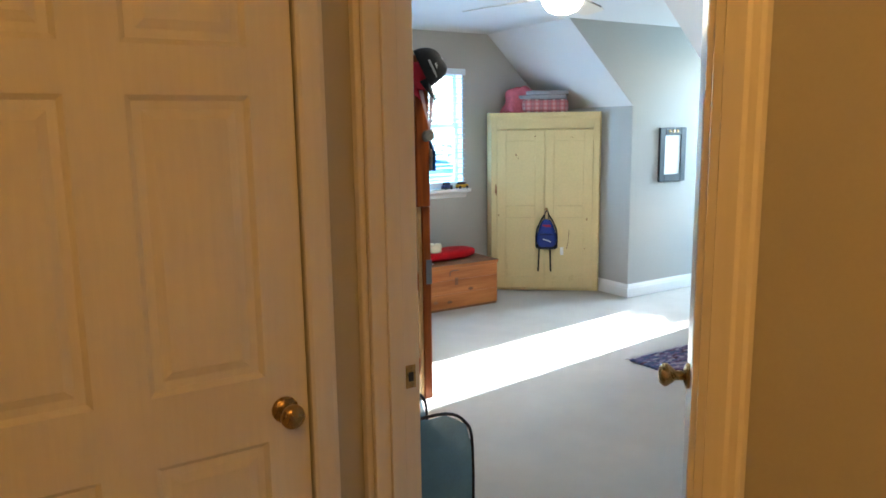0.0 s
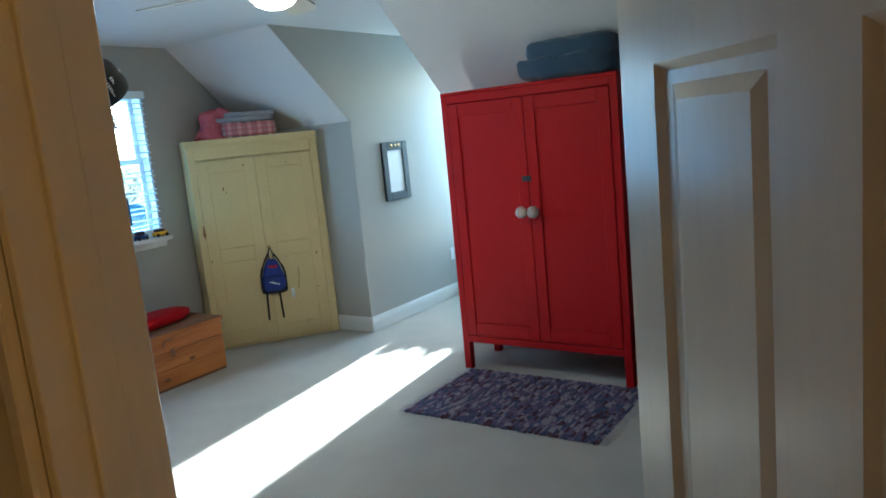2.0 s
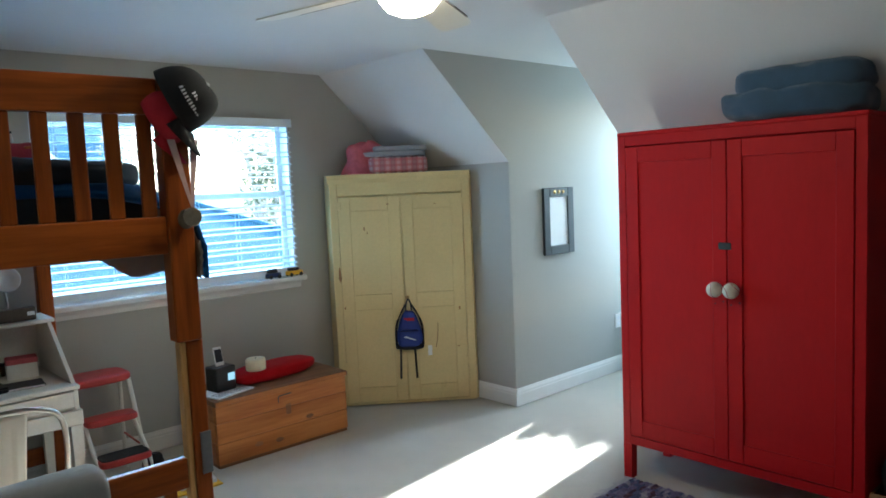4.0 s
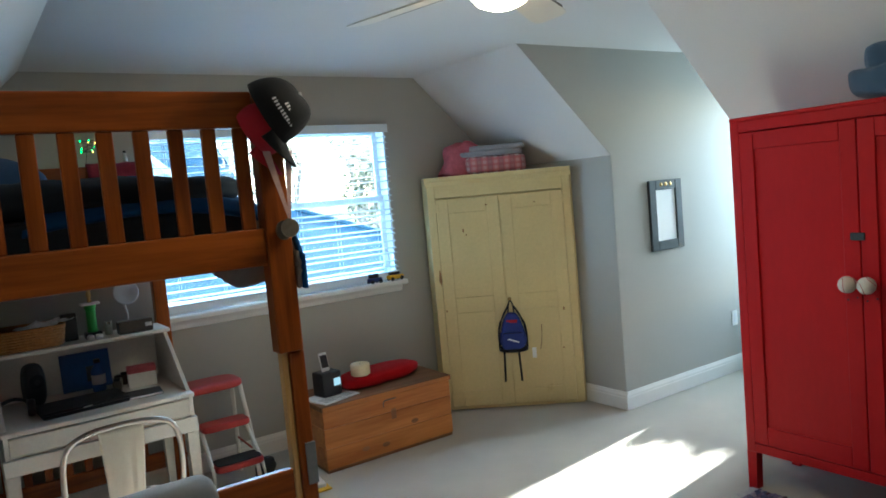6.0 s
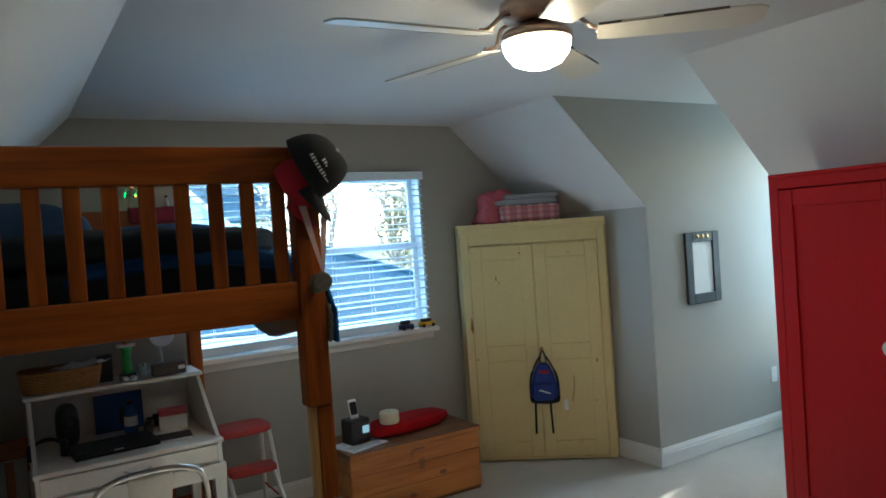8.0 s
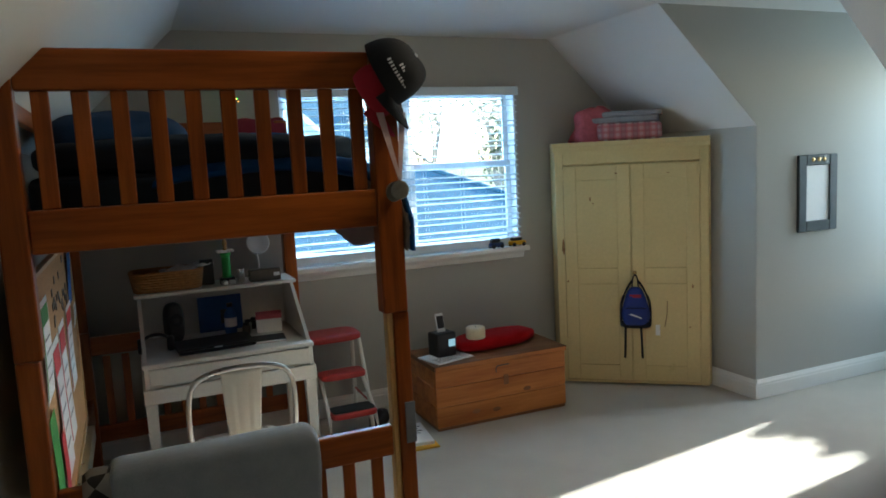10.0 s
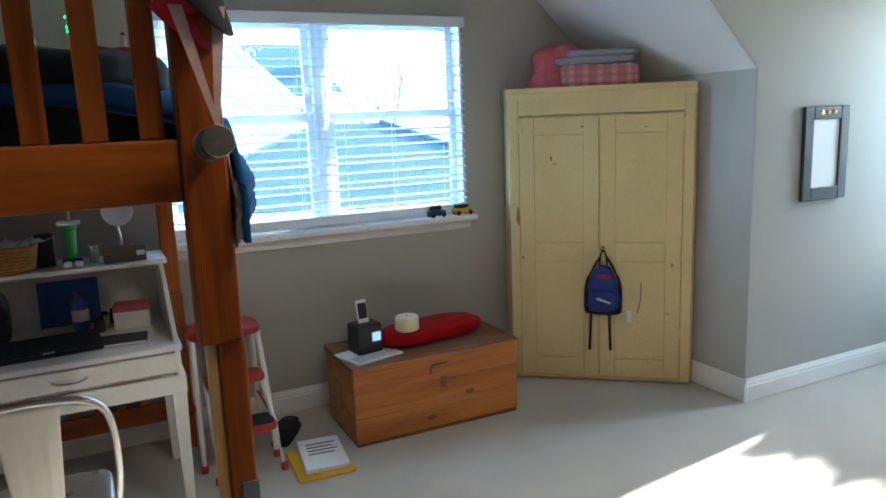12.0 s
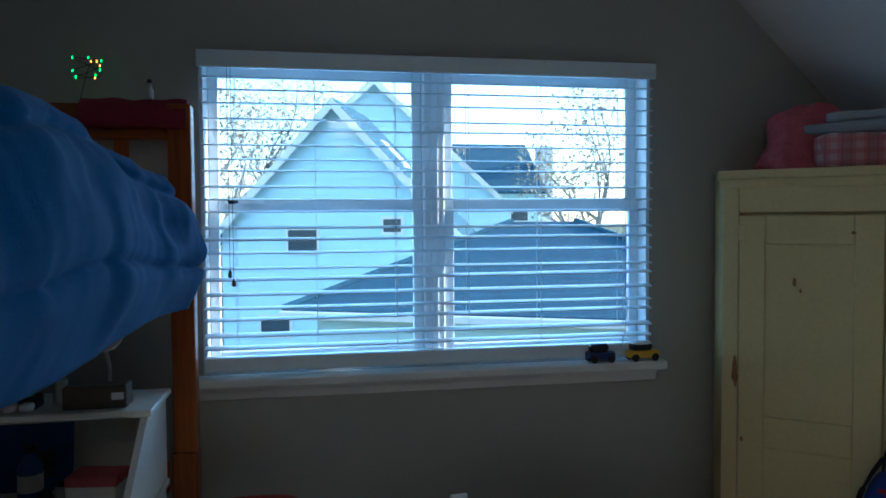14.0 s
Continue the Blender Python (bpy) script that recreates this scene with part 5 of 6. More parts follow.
part("band", tube(curve_pts([(-0.07, 0, 0.03), (-0.06, 0.05, 0.06), (0, 0.08, 0.075), (0.06, 0.05, 0.06), (0.07, 0, 0.03)], 6), 0.009, 8), BLACK, hp)
for x in (-0.07, 0.07):
    part("ear_cup", lathe([(0.035, -0.018), (0.04, -0.01), (0.04, 0.01), (0.03, 0.018)], 20, None, pose(x, -0.005, 0.04, 0, 90, 0)), BLACK, hp)
ps = thing("photo_card", pose(1.56, 4.66, 0.7225, -8, 0, 0), "blue photo card leaning at the back of the desk", "photo")
part("card", box(-0.12, 0, 0, 0.12, 0.006, 0.20), BLUP, ps)
part("picture_patch", box(0.0, -0.002, 0.04, 0.07, -0.0002, 0.12), material("dark_photo", (0.06, 0.08, 0.1), 0.4, var=0.5, scale=20), ps)
bl2 = thing("bottle", pose(1.60, 4.56, 0.7225), "blue plastic water bottle with white label on the desk", "bottle")
part("body", lathe([(0.03, 0), (0.033, 0.01), (0.033, 0.11), (0.014, 0.14), (0.014, 0.15)], 18), BLUP, bl2, smooth=True)
part("label_band", lathe([(0.0338, 0.04), (0.0338, 0.09)], 18), PAPER, bl2)
part("cap", lathe([(0.016, 0.15), (0.016, 0.17)], 14), BLACK, bl2)
gb = thing("gift_box", pose(1.80, 4.50, 0.7225, 0, 0, -8), "small white box with red band on the desk", "box")
part("carton", box(-0.07, -0.05, 0, 0.07, 0.05, 0.10, 0.003), PAPER, gb)
part("band", box(-0.071, -0.051, 0.072, 0.071, 0.051, 0.101, 0.003), PINKCL, gb, "dull red lid")
for i, (x, y) in enumerate(((1.69, 4.55), (1.73, 4.60), (1.67, 4.47))):
    t = thing("small_jar", pose(x, y, 0.7225), "small dark jar among clutter on the desk", "jar", "jars on the desk")
    part("glass_body", lathe([(0.018, 0), (0.022, 0.005), (0.022, 0.045), (0.015, 0.052)], 14), FANED if i else STEEL, t, smooth=True)
    part("lid", lathe([(0.017, 0.052), (0.017, 0.064), (0.012, 0.066)], 14), BLACK, t)
kb = thing("notebook", pose(1.74, 4.27, 0.7225, 0, 0, -6), "thin dark notebook lying on the desk", "notebook")
part("cover", box(-0.10, -0.07, 0, 0.10, 0.07, 0.012, 0.002), material("dark_cover", (0.05, 0.05, 0.06), 0.6, var=0.2), kb)
part("page_block", box(-0.097, -0.0715, 0.002, 0.097, 0.066, 0.010), PAPER, kb)

# ---- white steel chair ----
mc = thing("metal_chair", pose(1.48, 3.30, 0.012), "white steel bistro chair with bare tube back, at the desk", "chair")
part("seat", soft((0.36, 0.36, 0.022), (0, 0.19, 0.45), 10, 7, 0.0), STEEL, mc, "bare brushed steel seat", smooth=True)
part("back_tube", tube(curve_pts([(-0.185, 0.04, 0.44), (-0.205, 0.01, 0.60), (-0.195, -0.012, 0.77), (-0.135, -0.02, 0.832), (0, -0.022, 0.848), (0.135, -0.02, 0.832), (0.195, -0.012, 0.77), (0.205, 0.01, 0.60), (0.185, 0.04, 0.44)], 8), 0.0105, 10), STEEL, mc, "bare steel tube", smooth=True)


def splat(u, v):
    w = 0.055 + 0.025 * v
    return (w * (2 * u - 1), 0.018 - 0.038 * v - 0.006 * math.cos((u - 0.5) * 5.0) + (0.004 if 0.25 < u < 0.75 and 0.12 < v < 0.88 else 0), 0.45 + 0.392 * v)


part("back_splat", sheet(splat, 16, 18, 0.003), CHAIRW, mc, smooth=True)
for sx_, sy_ in ((-1, 0), (1, 0), (-1, 1), (1, 1)):
    x, y = 0.15 * sx_, 0.05 + 0.29 * sy_
    fx, fy = 0.205 * sx_, -0.01 + 0.42 * sy_
    part("leg", tube([(fx, fy, -0.012), ((x + fx) / 2, (y + fy) / 2, 0.22), (x, y, 0.44)], [0.012, 0.018, 0.024], 8, None, 0.7), CHAIRW, mc)
for s in (-1, 1):
    part("brace", tube([(0.18 * s, 0.02, 0.20), (0.18 * s, 0.38, 0.20)], 0.006, 6), CHAIRW, mc)

# ---- red step stool ----
so = thing("step_stool", pose(2.19, 4.50, 0), "folding kitchen step stool, red seat and steps on white tube legs", "step stool")
REDV = material("red_vinyl_worn", (0.40, 0.03, 0.025), 0.4, var=0.2, scale=12, fine=80, bump=0.15, second=(0.22, 0.03, 0.03), mask=0.6)
TREAD = material("black_rubber_tread", (0.02, 0.02, 0.022), 0.8, var=0.3, scale=30, fine=200, bump=0.5)
part("seat", soft((0.34, 0.25, 0.055), (0, 0.16, 0.60), 12, 4, 0.0), REDV, so, smooth=True)
part("step", soft((0.27, 0.14, 0.04), (0.01, 0.0, 0.40), 10, 6, 0.0), REDV, so, smooth=True)
low = part("step", soft((0.27, 0.15, 0.04), (0.02, -0.14, 0.21), 10, 6, 0.0), REDV, so, smooth=True)
part("tread_mat", soft((0.25, 0.13, 0.008), (0.02, -0.14, 0.232), 8, 7, 0.0), TREAD, low, "black ribbed tread mat", smooth=True)
for s in (-1, 1):
    part("back_leg", tube([(0.15 * s, 0.235, 0.59), (0.165 * s, 0.29, 0.0)], 0.0125, 8), WHITE, so)
    part("front_leg", tube([(0.15 * s, 0.08, 0.585), (0.16 * s, -0.01, 0.30), (0.165 * s, -0.07, 0.0)], 0.0125, 8), WHITE, so)
    part("step_leg", tube([(0.125 * s + 0.01, 0.03, 0.39), (0.135 * s + 0.015, -0.16, 0.20), (0.145 * s + 0.02, -0.22, 0.0)], 0.012, 8), WHITE, so)
    part("red_foot", lathe([(0.017, 0), (0.017, 0.03), (0.013, 0.034)], 12, None, pose(0.165 * s, -0.07, 0)), REDV, so)
    part("red_foot", lathe([(0.017, 0), (0.017, 0.03), (0.013, 0.034)], 12, None, pose(0.145 * s + 0.02, -0.22, 0)), REDV, so)
    part("cross_bar", tube([(0.155 * s, 0.0, 0.22), (0.16 * s, 0.26, 0.22)], 0.006, 6), REDV, so)

# ---- small things on the floor ----
for i, (x, y, rz, mm, nm, lb) in enumerate(((2.53, 4.26, -3, YELLOW, "yellow_folder", "yellow paper folder lying on the carpet"), (2.545, 4.30, -7, PAPER, "white_notebook", "white printed notebook lying on a yellow folder"))):
    t = thing(nm, pose(x, y, 0.001 + 0.0105 * i, 0, 0, rz), lb, "notebook")
    part("cover", box(-0.145 if i == 0 else -0.105, -0.165, 0, 0.115 if i == 0 else 0.095, 0.155, 0.010 if i == 0 else 0.02, 0.002), mm, t)
    if i:
        for k in range(4):
            part("print_bar", box(-0.07, -0.02 + 0.035 * k, 0.020, 0.05 + 0.02 * (k % 2), -0.010 + 0.035 * k, 0.0206), STRAP, t, "grey print bar")
sh = thing("shoe", pose(2.45, 4.62, 0, 0, 0, 60), "black sneaker on the carpet beside the step stool", "shoe")
own = soft((0.26, 0.095, 0.08), (0, 0, 0.05), 12, 3, 0.003, 9)
for v in own.verts:
    if v.co.x > 0:
        v.co.z = 0.01 + (v.co.z - 0.01) * (1 - 1.9 * v.co.x)
part("upper", own, STRAP, sh, smooth=True)
part("sole", soft((0.275, 0.10, 0.025), (0, 0, 0.0125), 8, 5, 0.0), TREAD, sh, smooth=True)
part("laces", tube(curve_pts([(0.02, -0.02, 0.085), (0.04, 0.02, 0.08), (0.06, -0.02, 0.07), (0.08, 0.02, 0.062)], 4), 0.003, 5), GREYCL, sh)

# pop-up mesh hamper in front of the bed
HM = material("blue_mesh_nylon", (0.18, 0.36, 0.50), 0.6, var=0.2, scale=14, fine=300, bump=0.3, alpha=0.6)
hm = thing("mesh_hamper", pose(1.045, 1.30, 0), "blue mesh pop-up laundry hamper standing in front of the bed", "hamper")
rim = [(-0.19, 0.0), (-0.19, 0.44), (-0.16, 0.545), (-0.08, 0.595), (0.08, 0.595), (0.16, 0.545), (0.19, 0.44), (0.19, 0.0)]
for y in (-0.16, 0.16):
    part("mesh_panel", prism(rim, 1, y - 0.001, y + 0.001), HM, hm)
    part("rim_wire", tube(curve_pts([(x, y, z + 0.005) for x, z in rim], 4), 0.006, 6), STRAP, hm, "black piping")
for x in (-0.19, 0.19):
    part("mesh_panel", box(x - 0.001, -0.159, 0.004, x + 0.001, 0.159, 0.42), HM, hm)
lc = thing("laundry", pose(1.06, 1.30, 0.006), "blue clothes heaped in the mesh hamper", "clothes")
part("heap", soft((0.34, 0.28, 0.26), (0, 0, 0.14), 12, 3, 0.03, 7), DENIM, lc, smooth=True)

# ---- framed white panel on the dormer cheek ----
fp = thing("picture_frame", pose(5.228, DN - 0.001, 1.296), "dark teal wooden frame with plain white panel", "picture")
fw, fh, bd = 0.174, 0.247, 0.068
b = box(-fw, -0.022, -fh, -fw + bd, 0, fh, 0.004)
box(fw - bd, -0.022, -fh, fw, 0, fh, 0.004, b), box(-fw + bd, -0.022, -fh, fw - bd, 0, -fh + bd, 0.004, b), box(-fw + bd, -0.022, fh - bd, fw - bd, 0, fh, 0.004, b)
part("frame", b, FRAMEBK, fp)
part("print", box(-fw + bd, -0.010, -fh + bd, fw - bd, -0.004, fh - bd), material("white_panel", (0.88, 0.88, 0.87), 0.5, var=0.02, bump=0.0), fp, "plain white panel")
for x in (-0.05, 0.0, 0.05):
    part("ornament", lathe([(0.014, 0), (0.012, 0.004), (0.005, 0.006)], 12, None, pose(x, -0.022, fh - 0.032, 90, 0, 0)), BRASS, fp, "small bronze ornament")
ol = thing("wall_outlet", pose(5.98, DN - 0.0005, 0.42), "white plastic wall outlet on the dormer wall", "outlet")
part("plate", box(-0.036, -0.006, -0.058, 0.036, 0, 0.058, 0.003), TRIM, ol)
for z in (-0.022, 0.022):
    part("socket", lathe([(0.016, 0), (0.016, 0.002), (0.012, 0.003)], 16, None, pose(0, -0.006, z, 90, 0, 0)), VINYL, ol)

# ---- toy cars on the sill ----
for nm, x, mm, lb, big in (("toy_car", 3.455, CARBLUE, "small dark blue toy car on the window sill", 0.85), ("toy_car", 3.622, YELLOW, "yellow toy jeep with white roof on the window sill", 1.0)):
    t = thing(nm, pose(x, YW - 0.058, WZ0, 0, 0, 4), lb, "toy car", "toy cars on the sill")
    s = big
    part("body", soft((0.13 * s, 0.05, 0.032), (0, 0, 0.026), 8, 5, 0.0), mm, t, smooth=True)
    part("cabin", soft((0.085 * s, 0.045, 0.03), (-0.008, 0, 0.053), 8, 4, 0.0), BLACK, t, "dark windows", smooth=True)
    part("roof", soft((0.075 * s, 0.044, 0.012), (-0.008, 0, 0.066), 6, 4, 0.0), PAPER if big == 1.0 else mm, t, smooth=True)
    for wx in (-0.04 * s, 0.04 * s):
        for wy in (-0.024, 0.024):
            part("wheel", lathe([(0.013, -0.005), (0.0145, -0.003), (0.0145, 0.003), (0.013, 0.005)], 14, None, pose(wx, wy, 0.0145, 90, 0, 0)), TREAD, t)
of = thing("bird_ornament", pose(2.14, YW - 0.03, 1.60), "small dark blue bird-shaped ornament on the blind cord", "ornament")
part("body", soft((0.035, 0.015, 0.018), (0, 0, 0), 5, 2.2, 0.002), CARBLUE, of, smooth=True)
part("tail", prism([(0.012, 0.0), (0.028, 0.012), (0.028, 0.004)], 1, -0.003, 0.003), CARBLUE, of)

# ---- ceiling fan ----
fa = thing("ceiling_fan", pose(2.627, 2.30, ZC + 0.004), "white five-blade ceiling fan with a lit opal bowl", "ceiling fan")
part("canopy", lathe([(0.075, -0.001), (0.075, -0.02), (0.06, -0.035)], 28), NICKEL, fa, smooth=True)
part("motor", lathe([(0.06, -0.035), (0.115, -0.045), (0.12, -0.075), (0.10, -0.10), (0.05, -0.108)], 32), NICKEL, fa, smooth=True)
part("light_collar", lathe([(0.05, -0.108), (0.062, -0.118), (0.108, -0.138), (0.119, -0.148), (0.120, -0.166), (0.113, -0.170)], 32), NICKEL, fa, smooth=True)
bowl = part("light_bowl", lathe([(0.114, -0.1705), (0.114, -0.184), (0.105, -0.212), (0.080, -0.242), (0.042, -0.258), (0.004, -0.263)], 32), BULB, fa, "lit opal glass bowl", smooth=True)
bowl.visible_shadow = False
for a in (33, 103, 177, 248, 320):
    m4 = pose(0, 0, 0, 0, 0, a)
    b = tube(curve_pts([(0.09, 0, -0.085), (0.14, 0.01, -0.10), (0.18, -0.01, -0.140), (0.22, 0, -0.150)], 5), 0.008, 8)
    tube(curve_pts([(0.20, -0.03, -0.150), (0.225, 0, -0.152), (0.20, 0.03, -0.150)], 4), 0.005, 6, b)
    b.transform(m4)
    part("bracket", b, NICKEL, fa, "scrolled metal blade bracket")
    tilt = Matrix.Rotation(radians(-11), 4, "X")
    outl = [(0.20, -0.05), (0.30, -0.062), (0.63, -0.072), (0.70, -0.066), (0.725, -0.045), (0.725, 0.045), (0.70, 0.066), (0.63, 0.072), (0.30, 0.062), (0.20, 0.05)]
    b = prism(outl, 2, -0.003, 0.003)
    b.transform(m4 @ pose(0, 0, -0.158) @ tilt)
    bl3 = part("blade", b, FANW, fa)
    b = prism([(0.20, -0.055), (0.60, -0.075), (0.60, -0.071), (0.20, -0.051)], 2, -0.004, 0.004)
    b.transform(m4 @ pose(0, 0, -0.158) @ tilt)
    part("blade_edge", b, FANED, bl3, "dark blade edge")

# ---- by the wardrobe: crate of toys and a child's armchair ----
cr = thing("toy_crate", pose(4.40, 1.20, 0), "low brown wooden crate of toys beside the wardrobe", "crate")
for z in (0.02, 0.10, 0.18):
    for y0 in (-0.14, 0.126):
        part("slat", box(-0.20, y0, z, 0.20, y0 + 0.014, z + 0.07, 0.002), CEDARL, cr)
    for x0 in (-0.214, 0.20):
        part("slat", box(x0, -0.14, z, x0 + 0.014, 0.14, z + 0.07, 0.002), CEDARL, cr)
part("bottom", box(-0.20, -0.126, 0.004, 0.20, 0.126, 0.018), CEDARL, cr)
for i, (x, y, z, s, mm, lb) in enumerate(((-0.05, 0.03, 0.30, (0.26, 0.20, 0.22), CAPBLK, "black stuffed toy bag in the crate"), (-0.12, 0.02, 0.45, (0.08, 0.11, 0.08), LIME, "lime green toy helmet on top of the crate"), (-0.16, -0.06, 0.34, (0.05, 0.10, 0.05), PINKCL, "small pale pink toy in the crate"))):
    t = thing("toy", pose(4.40 + x, 1.20 + y, z), lb, "toy", "toys in the crate")
    part("shell", soft(s, (0, 0, 0), 10, 2.6, 0.012, 9, i), mm, t, smooth=True)
    if i == 1:
        part("visor", soft((0.02, 0.08, 0.05), (-0.048, 0.0, 0.0), 6, 2.6, 0.0), BLACK, t, "dark visor", smooth=True)
ac = thing("armchair", pose(4.06, 0.70, 0, 0, 0, 90), "child-size navy upholstered armchair with white piping", "armchair")
ARM = material("navy_upholstery", (0.012, 0.03, 0.10), 0.85, var=0.2, scale=14, fine=300, bump=0.3, sheen=0.3)
PIPE = material("white_piping", (0.30, 0.33, 0.40), 0.7, var=0.1)
# local: front towards +y, x across
part("seat", soft((0.32, 0.44, 0.16), (0, 0.0, 0.30), 10, 5, 0.004), ARM, ac, smooth=True)
part("base", box(-0.24, -0.24, 0.13, 0.24, 0.24, 0.23, 0.02, None, 2), ARM, ac)
part("backrest", soft((0.46, 0.13, 0.52), (0, -0.24, 0.48), 10, 4, 0.006), ARM, ac, smooth=True)
for s in (-1, 1):
    a = part("arm", soft((0.12, 0.46, 0.36), (0.21 * s, 0.02, 0.38), 12, 4, 0.004), ARM, ac, smooth=True)
    part("arm_roll", lathe([(0.055, -0.22), (0.068, -0.21), (0.068, 0.25), (0.055, 0.262)], 18, None, pose(0.23 * s, 0.02, 0.55, -90, 0, 0)), ARM, a, smooth=True)
    pts = [(0.23 * s + 0.062 * math.cos(6.283 * i / 20), 0.278, 0.55 + 0.062 * math.sin(6.283 * i / 20)) for i in range(21)]
    part("piping", tube(pts, 0.0035, 6), PIPE, a, "white piping")
part("front_piping", tube([(-0.25, 0.25, 0.23), (0.25, 0.25, 0.23)], 0.005, 6), PIPE, ac, "white piping")
part("front_piping", tube([(-0.25, 0.25, 0.135), (0.25, 0.25, 0.135)], 0.005, 6), PIPE, ac, "white piping")
for x in (-0.2, 0.2):
    for y in (-0.2, 0.2):
        part("leg", lathe([(0.018, 0), (0.026, 0.13)], 10, None, pose(x, y, 0)), OAKZ, ac)

# dark bag at the end of the dormer
dg = thing("duffel_bag", pose(6.24, 3.47, 0, 0, 0, 20), "dark navy duffel bag on the carpet under the dormer window", "bag")
part("body", soft((0.30, 0.46, 0.36), (0, 0, 0.18), 14, 3.2, 0.02, 6, 7), ARM, dg, smooth=True)
part("handle", tube(curve_pts([(0, -0.12, 0.34), (0.01, -0.08, 0.44), (0.01, 0.08, 0.44), (0, 0.12, 0.34)], 6), 0.010, 8), STRAP, dg)
part("zip", tube(curve_pts([(0, -0.2, 0.31), (0, 0, 0.372), (0, 0.2, 0.31)], 5), 0.006, 6), STEEL, dg)

# ---- outdoors ----
GZ = -3.3
SIDING = material("pale_siding", (0.62, 0.82, 0.90), 0.7, var=0.05, scale=2, fine=30, bump=0.1)
SHINGLE = material("dark_shingle", (0.030, 0.085, 0.125), 0.95, var=0.3, scale=3, fine=25, bump=0.5, dist=0.02)
GRASS = material("winter_lawn", (0.10, 0.11, 0.05), 1.0, var=0.35, scale=0.6, fine=8, bump=0.4, dist=0.05)
BARK = material("bark", (0.27, 0.25, 0.23), 0.95, var=0.3, scale=6, fine=40, bump=0.6, dist=0.02)
LEAF = material("dry_leaves", (0.34, 0.31, 0.22), 0.8, var=0.4, scale=3, fine=9, bump=0)
LEAFG = material("evergreen_leaves", (0.045, 0.07, 0.03), 0.7, var=0.4, scale=3, fine=9, bump=0)
DARKG = material("dark_window_glass", (0.06, 0.08, 0.10), 0.1, var=0.1, bump=0)
b = bmesh.new()
bmesh.ops.create_grid(b, x_segments=8, y_segments=8, size=600, matrix=pose(0, 0, GZ))
struct("ground", b, GRASS, "winter lawn reaching to the horizon", "ground")


def gable_house(name, x0, x1, y0, y1, eave, ridge, label, windows=()):
    """House with gable towards the viewer, lapped siding, overhanging roof planes and windows."""
    h = thing(name, pose((x0 + x1) / 2, y0, GZ), label, "house", "neighbouring houses")
    w, d, e, r = (x1 - x0) / 2, y1 - y0, eave - GZ, ridge - GZ
    part("wall", prism([(-w, 0), (w, 0), (w, e), (0, r), (-w, e)], 1, 0, d), SIDING, h)
    b = bmesh.new()
    n = int(r / 0.22)
    for k in range(n):
        z = 0.1 + k * 0.22
        half = w if z < e else w * (r - z) / (r - e)
        if half > 0.15:
            prism([(-0.022, z), (0.0, z + 0.21), (0.0, z)], 0, -half + 0.02, half - 0.02, bm=b)
    sb = part("siding_board", b, SIDING, h)
    sb["kind"] = "stuff"
    sl2 = (r - e) / w
    for s in (-1, 1):
        prof = [(0, r + 0.02), (s * (w + 0.35), e - 0.35 * sl2 + 0.02), (s * (w + 0.35), e - 0.35 * sl2 + 0.14), (0, r + 0.16)]
        part("roof", prism(prof, 1, -0.35, d + 0.3), SHINGLE, h, "dark shingled roof slope")
        prof = [(0, r - 0.16), (s * (w + 0.36), e - 0.35 * sl2 - 0.18), (s * (w + 0.36), e - 0.35 * sl2 + 0.12), (0, r + 0.14)]
        part("barge_board", prism(prof, 1, -0.39, -0.351), TRIM, h, "white barge board")
    for x, z, ww, wh in windows:
        fr2 = box(x - ww / 2 - 0.08, -0.05, z - GZ - wh / 2 - 0.08, x + ww / 2 + 0.08, -0.023, z - GZ + wh / 2 + 0.08)
        wi = part("window", fr2, TRIM, h, "white window surround")
        part("pane", box(x - ww / 2, -0.056, z - GZ - wh / 2, x + ww / 2, -0.0505, z - GZ + wh / 2), DARKG, wi)
    return h


near = gable_house("neighbour_house", -0.50, 6.40, 23, 26.4, 1.2, 4.83, "tall pale sided house with steep dark gable roof", ((-1.0, 0.98, 0.85, 0.62), (1.62, 1.40, 0.5, 0.36), (-1.85, -1.49, 0.85, 0.5)))
near.matrix_world = pose(2.95, 23, GZ, 0, 0, -18)
part("skylight", prism([(1.05, 4.83 - GZ - 1.05 * 1.052 + 0.15), (1.75, 4.83 - GZ - 1.75 * 1.052 + 0.15), (1.75, 4.83 - GZ - 1.75 * 1.052 + 0.22), (1.05, 4.83 - GZ - 1.05 * 1.052 + 0.22)], 1, 1.1, 2.0), TRIM, near, "pale skylight")
gable_house("rear_house", -0.85, 10.55, 33.5, 44, 2.3, 7.5, "pale sided house with steep gable behind the nearer one", ((2.6, 2.2, 1.0, 0.8),))

# far house with its ridge along the street
fh2 = thing("far_house", pose(13.2, 43, GZ), "pale house with a dark roof far behind the gardens", "house", "neighbouring houses")
part("wall", box(-2.6, 0.3, 0, 2.1, 8.0, 3.2 - GZ), SIDING, fh2)
part("roof", prism([(-0.3, 3.05 - GZ), (4.1, 6.2 - GZ), (8.5, 3.05 - GZ), (8.5, 3.2 - GZ), (4.1, 6.36 - GZ), (-0.3, 3.2 - GZ)], 0, -2.9, 2.4), SHINGLE, fh2, "dark shingled roof")
part("chimney", box(2.45, 1.2, 0, 3.3, 2.2, 6.0 - GZ, 0.03), TRIM, fh2, "pale sunlit chimney stack")
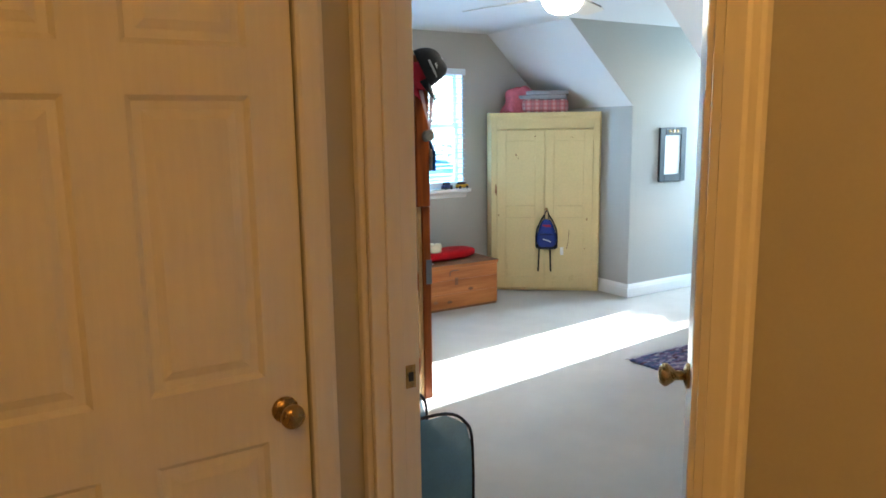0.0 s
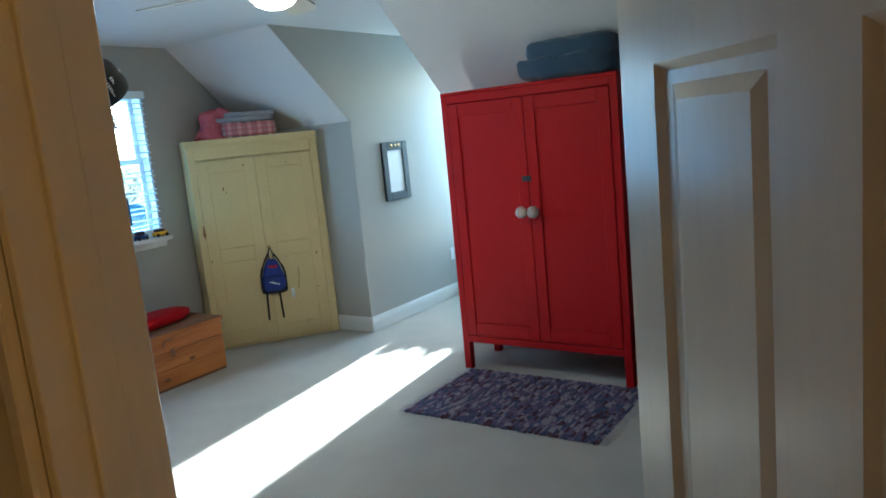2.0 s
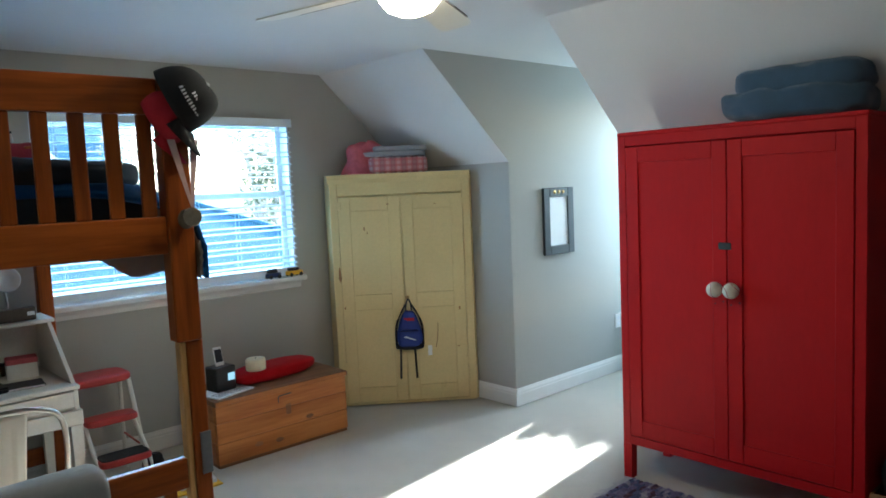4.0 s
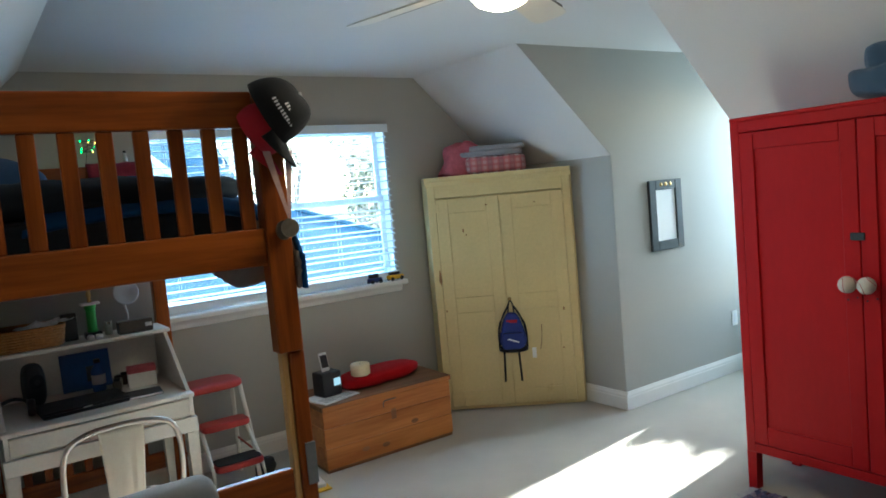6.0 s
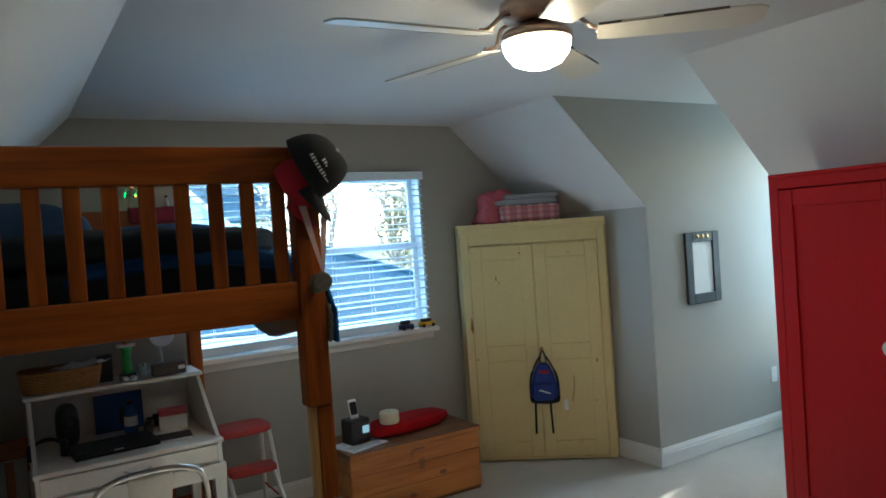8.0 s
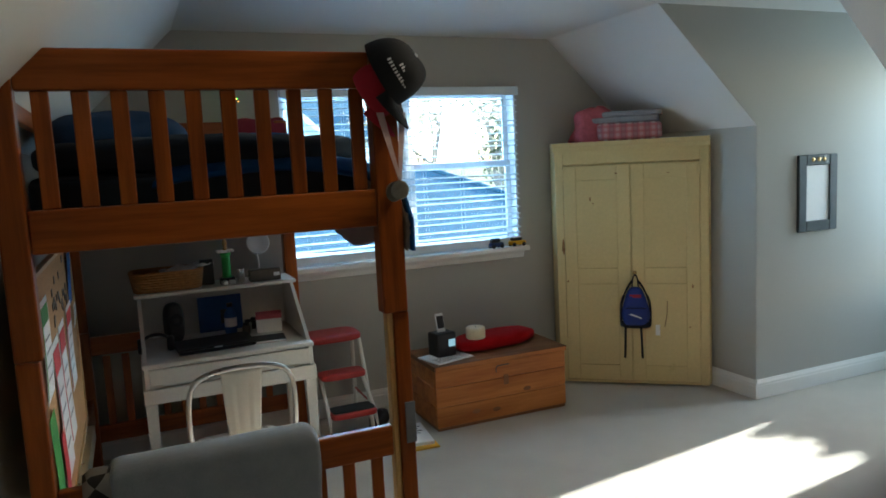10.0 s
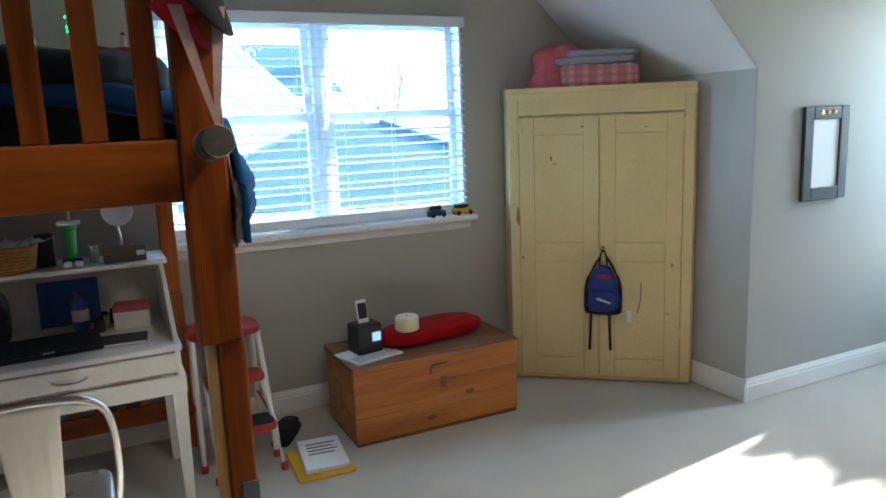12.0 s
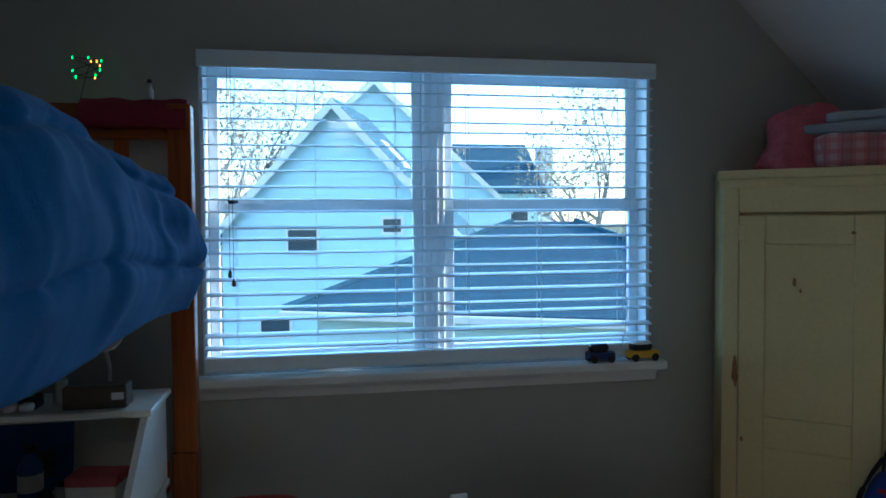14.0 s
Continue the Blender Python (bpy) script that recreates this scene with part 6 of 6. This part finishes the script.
for x in (-1.4, 0.9):
    wi = part("window", box(x - 0.6, 0.24, 1.4 - GZ, x + 0.6, 0.299, 2.7 - GZ), TRIM, fh2, "white window surround")
    part("pane", box(x - 0.5, 0.22, 1.5 - GZ, x + 0.5, 0.2395, 2.6 - GZ), DARKG, wi)

# hipped garage roof in front, seen corner on
gh = thing("garage", pose(1.88, 13.5, GZ, 0, 0, -25), "low garage with a broad dark hipped shingle roof", "garage", "neighbouring houses")
ez, az, GW, GD = 0.08 - GZ, 1.50 - GZ, 7.8, 7.4
b = bmesh.new()
c = [b.verts.new(p) for p in ((0, 0, ez), (GW, 0, ez), (GW, GD, ez), (0, GD, ez))]
c2 = [b.verts.new((p.co.x, p.co.y, ez + 0.12)) for p in c]
r0, r1 = b.verts.new((2.9, 3.7, az)), b.verts.new((4.1, 3.7, az))
b.faces.new(c)
for i in range(4):
    b.faces.new((c[i], c[(i + 1) % 4], c2[(i + 1) % 4], c2[i]))
b.faces.new((c2[0], c2[1], r1, r0)), b.faces.new((c2[1], c2[2], r1)), b.faces.new((c2[2], c2[3], r0, r1)), b.faces.new((c2[3], c2[0], r0))
part("roof", b, SHINGLE, gh)
b = bmesh.new()
for p, q in (((0, 0), (2.9, 3.7)), ((GW, 0), (4.1, 3.7))):
    tube([(p[0], p[1], ez + 0.13), (q[0], q[1], az + 0.01)], 0.06, 6, b)
part("hip_cap", b, SHINGLE, gh)
part("wall", box(0.4, 0.4, 0, GW - 0.4, GD - 0.4, ez - 0.001), SIDING, gh)
part("gutter", box(-0.02, -0.12, ez - 0.02, GW + 0.02, -0.001, ez + 0.10, 0.02), TRIM, gh, "white gutter")
for x in (1.8, 5.2):
    wi = part("window", box(x - 0.6, 0.36, 1.1, x + 0.6, 0.399, 2.2), TRIM, gh)
    part("pane", box(x - 0.52, 0.35, 1.18, x + 0.52, 0.3595, 2.12), DARKG, wi)


def tree(name, x, y, h, leaf, n_leaf, label, seed):
    rnd = random.Random(seed)
    t = thing(name, pose(x, y, GZ), label, "tree", "garden trees")
    b = bmesh.new()
    tips = []

    def limb(p, d, L, r, depth):
        pts, rad = [p], [r]
        for k in range(4):
            d = (d + Vector((rnd.uniform(-.22, .22), rnd.uniform(-.22, .22), rnd.uniform(-.02, .18)))).normalized()
            p = p + d * L / 4
            pts.append(p)
            rad.append(r * (1 - 0.16 * (k + 1)))
            if depth < 3 and k > 0:
                for _ in range(2 if depth else 3):
                    a = Vector((rnd.uniform(-1, 1), rnd.uniform(-1, 1), rnd.uniform(0.1, 0.8))).normalized()
                    limb(p, (d * 0.4 + a).normalized(), L * rnd.uniform(0.42, 0.6), rad[-1] * 0.55, depth + 1)
            if depth >= 2:
                tips.append(p)
        tube(pts, rad, 6 if depth < 2 else 4, b)
    limb(Vector((0, 0, -0.1)), Vector((0, 0, 1)), h * 0.62, h * 0.022, 0)
    part("trunk", b, BARK, t)
    b = bmesh.new()
    vs, fs = [], []
    for i in range(n_leaf):
        q = rnd.choice(tips) + Vector((rnd.gauss(0, .35), rnd.gauss(0, .35), rnd.gauss(0, .3)))
        a = Vector((rnd.uniform(-1, 1), rnd.uniform(-1, 1), rnd.uniform(-1, 1))).normalized()
        c = a.orthogonal().normalized()
        s = rnd.uniform(0.06, 0.14)
        k = len(vs)
        vs += [q - a * s, q + c * s * 0.5, q + a * s, q - c * s * 0.5]
        fs.append((k, k + 1, k + 2, k + 3))
    me = bpy.data.meshes.new("crown")
    me.from_pydata(vs, [], fs)
    me.materials.append(leaf)
    o = new("crown", me)
    o.parent = t
    o["kind"] = "stuff"
    b.free()
    return t


tree("garden_tree", -1.5, 31, 11.5, LEAF, 1500, "thin half-bare winter tree behind the pale house", 3)
tree("garden_tree", 1.5, 40, 12.5, LEAF, 1500, "thin half-bare winter tree behind the houses", 7)
tree("garden_tree", 13.6, 30, 10.5, LEAF, 2200, "half-bare tree with dry leaves beside the garage", 11)
tree("garden_tree", 17.5, 29, 7.0, LEAFG, 1500, "thin evergreen tree beside the garage", 5)
tree("garden_tree", 20.5, 36, 11.5, LEAF, 1500, "tall half-bare tree at the garden's end", 21)
tree("garden_tree", 7.5, 46, 13.0, LEAF, 1500, "tall half-bare tree behind the rear house", 33)
tree("garden_tree", 25.0, 44, 11.0, LEAFG, 4000, "dense dark evergreen at the garden's end", 44)

# shrub outside the dormer, whose ragged top shades the sill
sb2 = thing("shrub", pose(9.5, 3.8, GZ), "tall ragged evergreen shrub outside the dormer window", "shrub")
b = bmesh.new()
for k in range(9):
    rnd = random.Random(k)
    y = -1.6 + 0.4 * k
    tube([(0, y * 0.3, 0), (rnd.uniform(-.1, .1), y * 0.7, 2.2), (rnd.uniform(-.15, .15), y, 4.9)], [0.04, 0.03, 0.01], 6, b)
part("stem", b, BARK, sb2)
rnd = random.Random(77)
vs, fs = [], []
for i in range(7500):
    y = rnd.uniform(-2.0, 2.0)
    top = 5.20 + 0.20 * noise.noise(Vector((y * 4.0, 0, 3))) + 0.06 * noise.noise(Vector((y * 14, 1, 3)))
    q = Vector((rnd.uniform(-.25, .25), y, top - abs(rnd.gauss(0, 0.4))))
    a = Vector((rnd.uniform(-1, 1), rnd.uniform(-1, 1), rnd.uniform(-1, 1))).normalized()
    c = a.orthogonal().normalized()
    k = len(vs)
    vs += [q - a * 0.08, q + c * 0.05, q + a * 0.08, q - c * 0.05]
    fs.append((k, k + 1, k + 2, k + 3))
me = bpy.data.meshes.new("crown")
me.from_pydata(vs, [], fs)
me.materials.append(LEAFG)
o = new("crown", me)
o.parent = sb2
o["kind"] = "stuff"
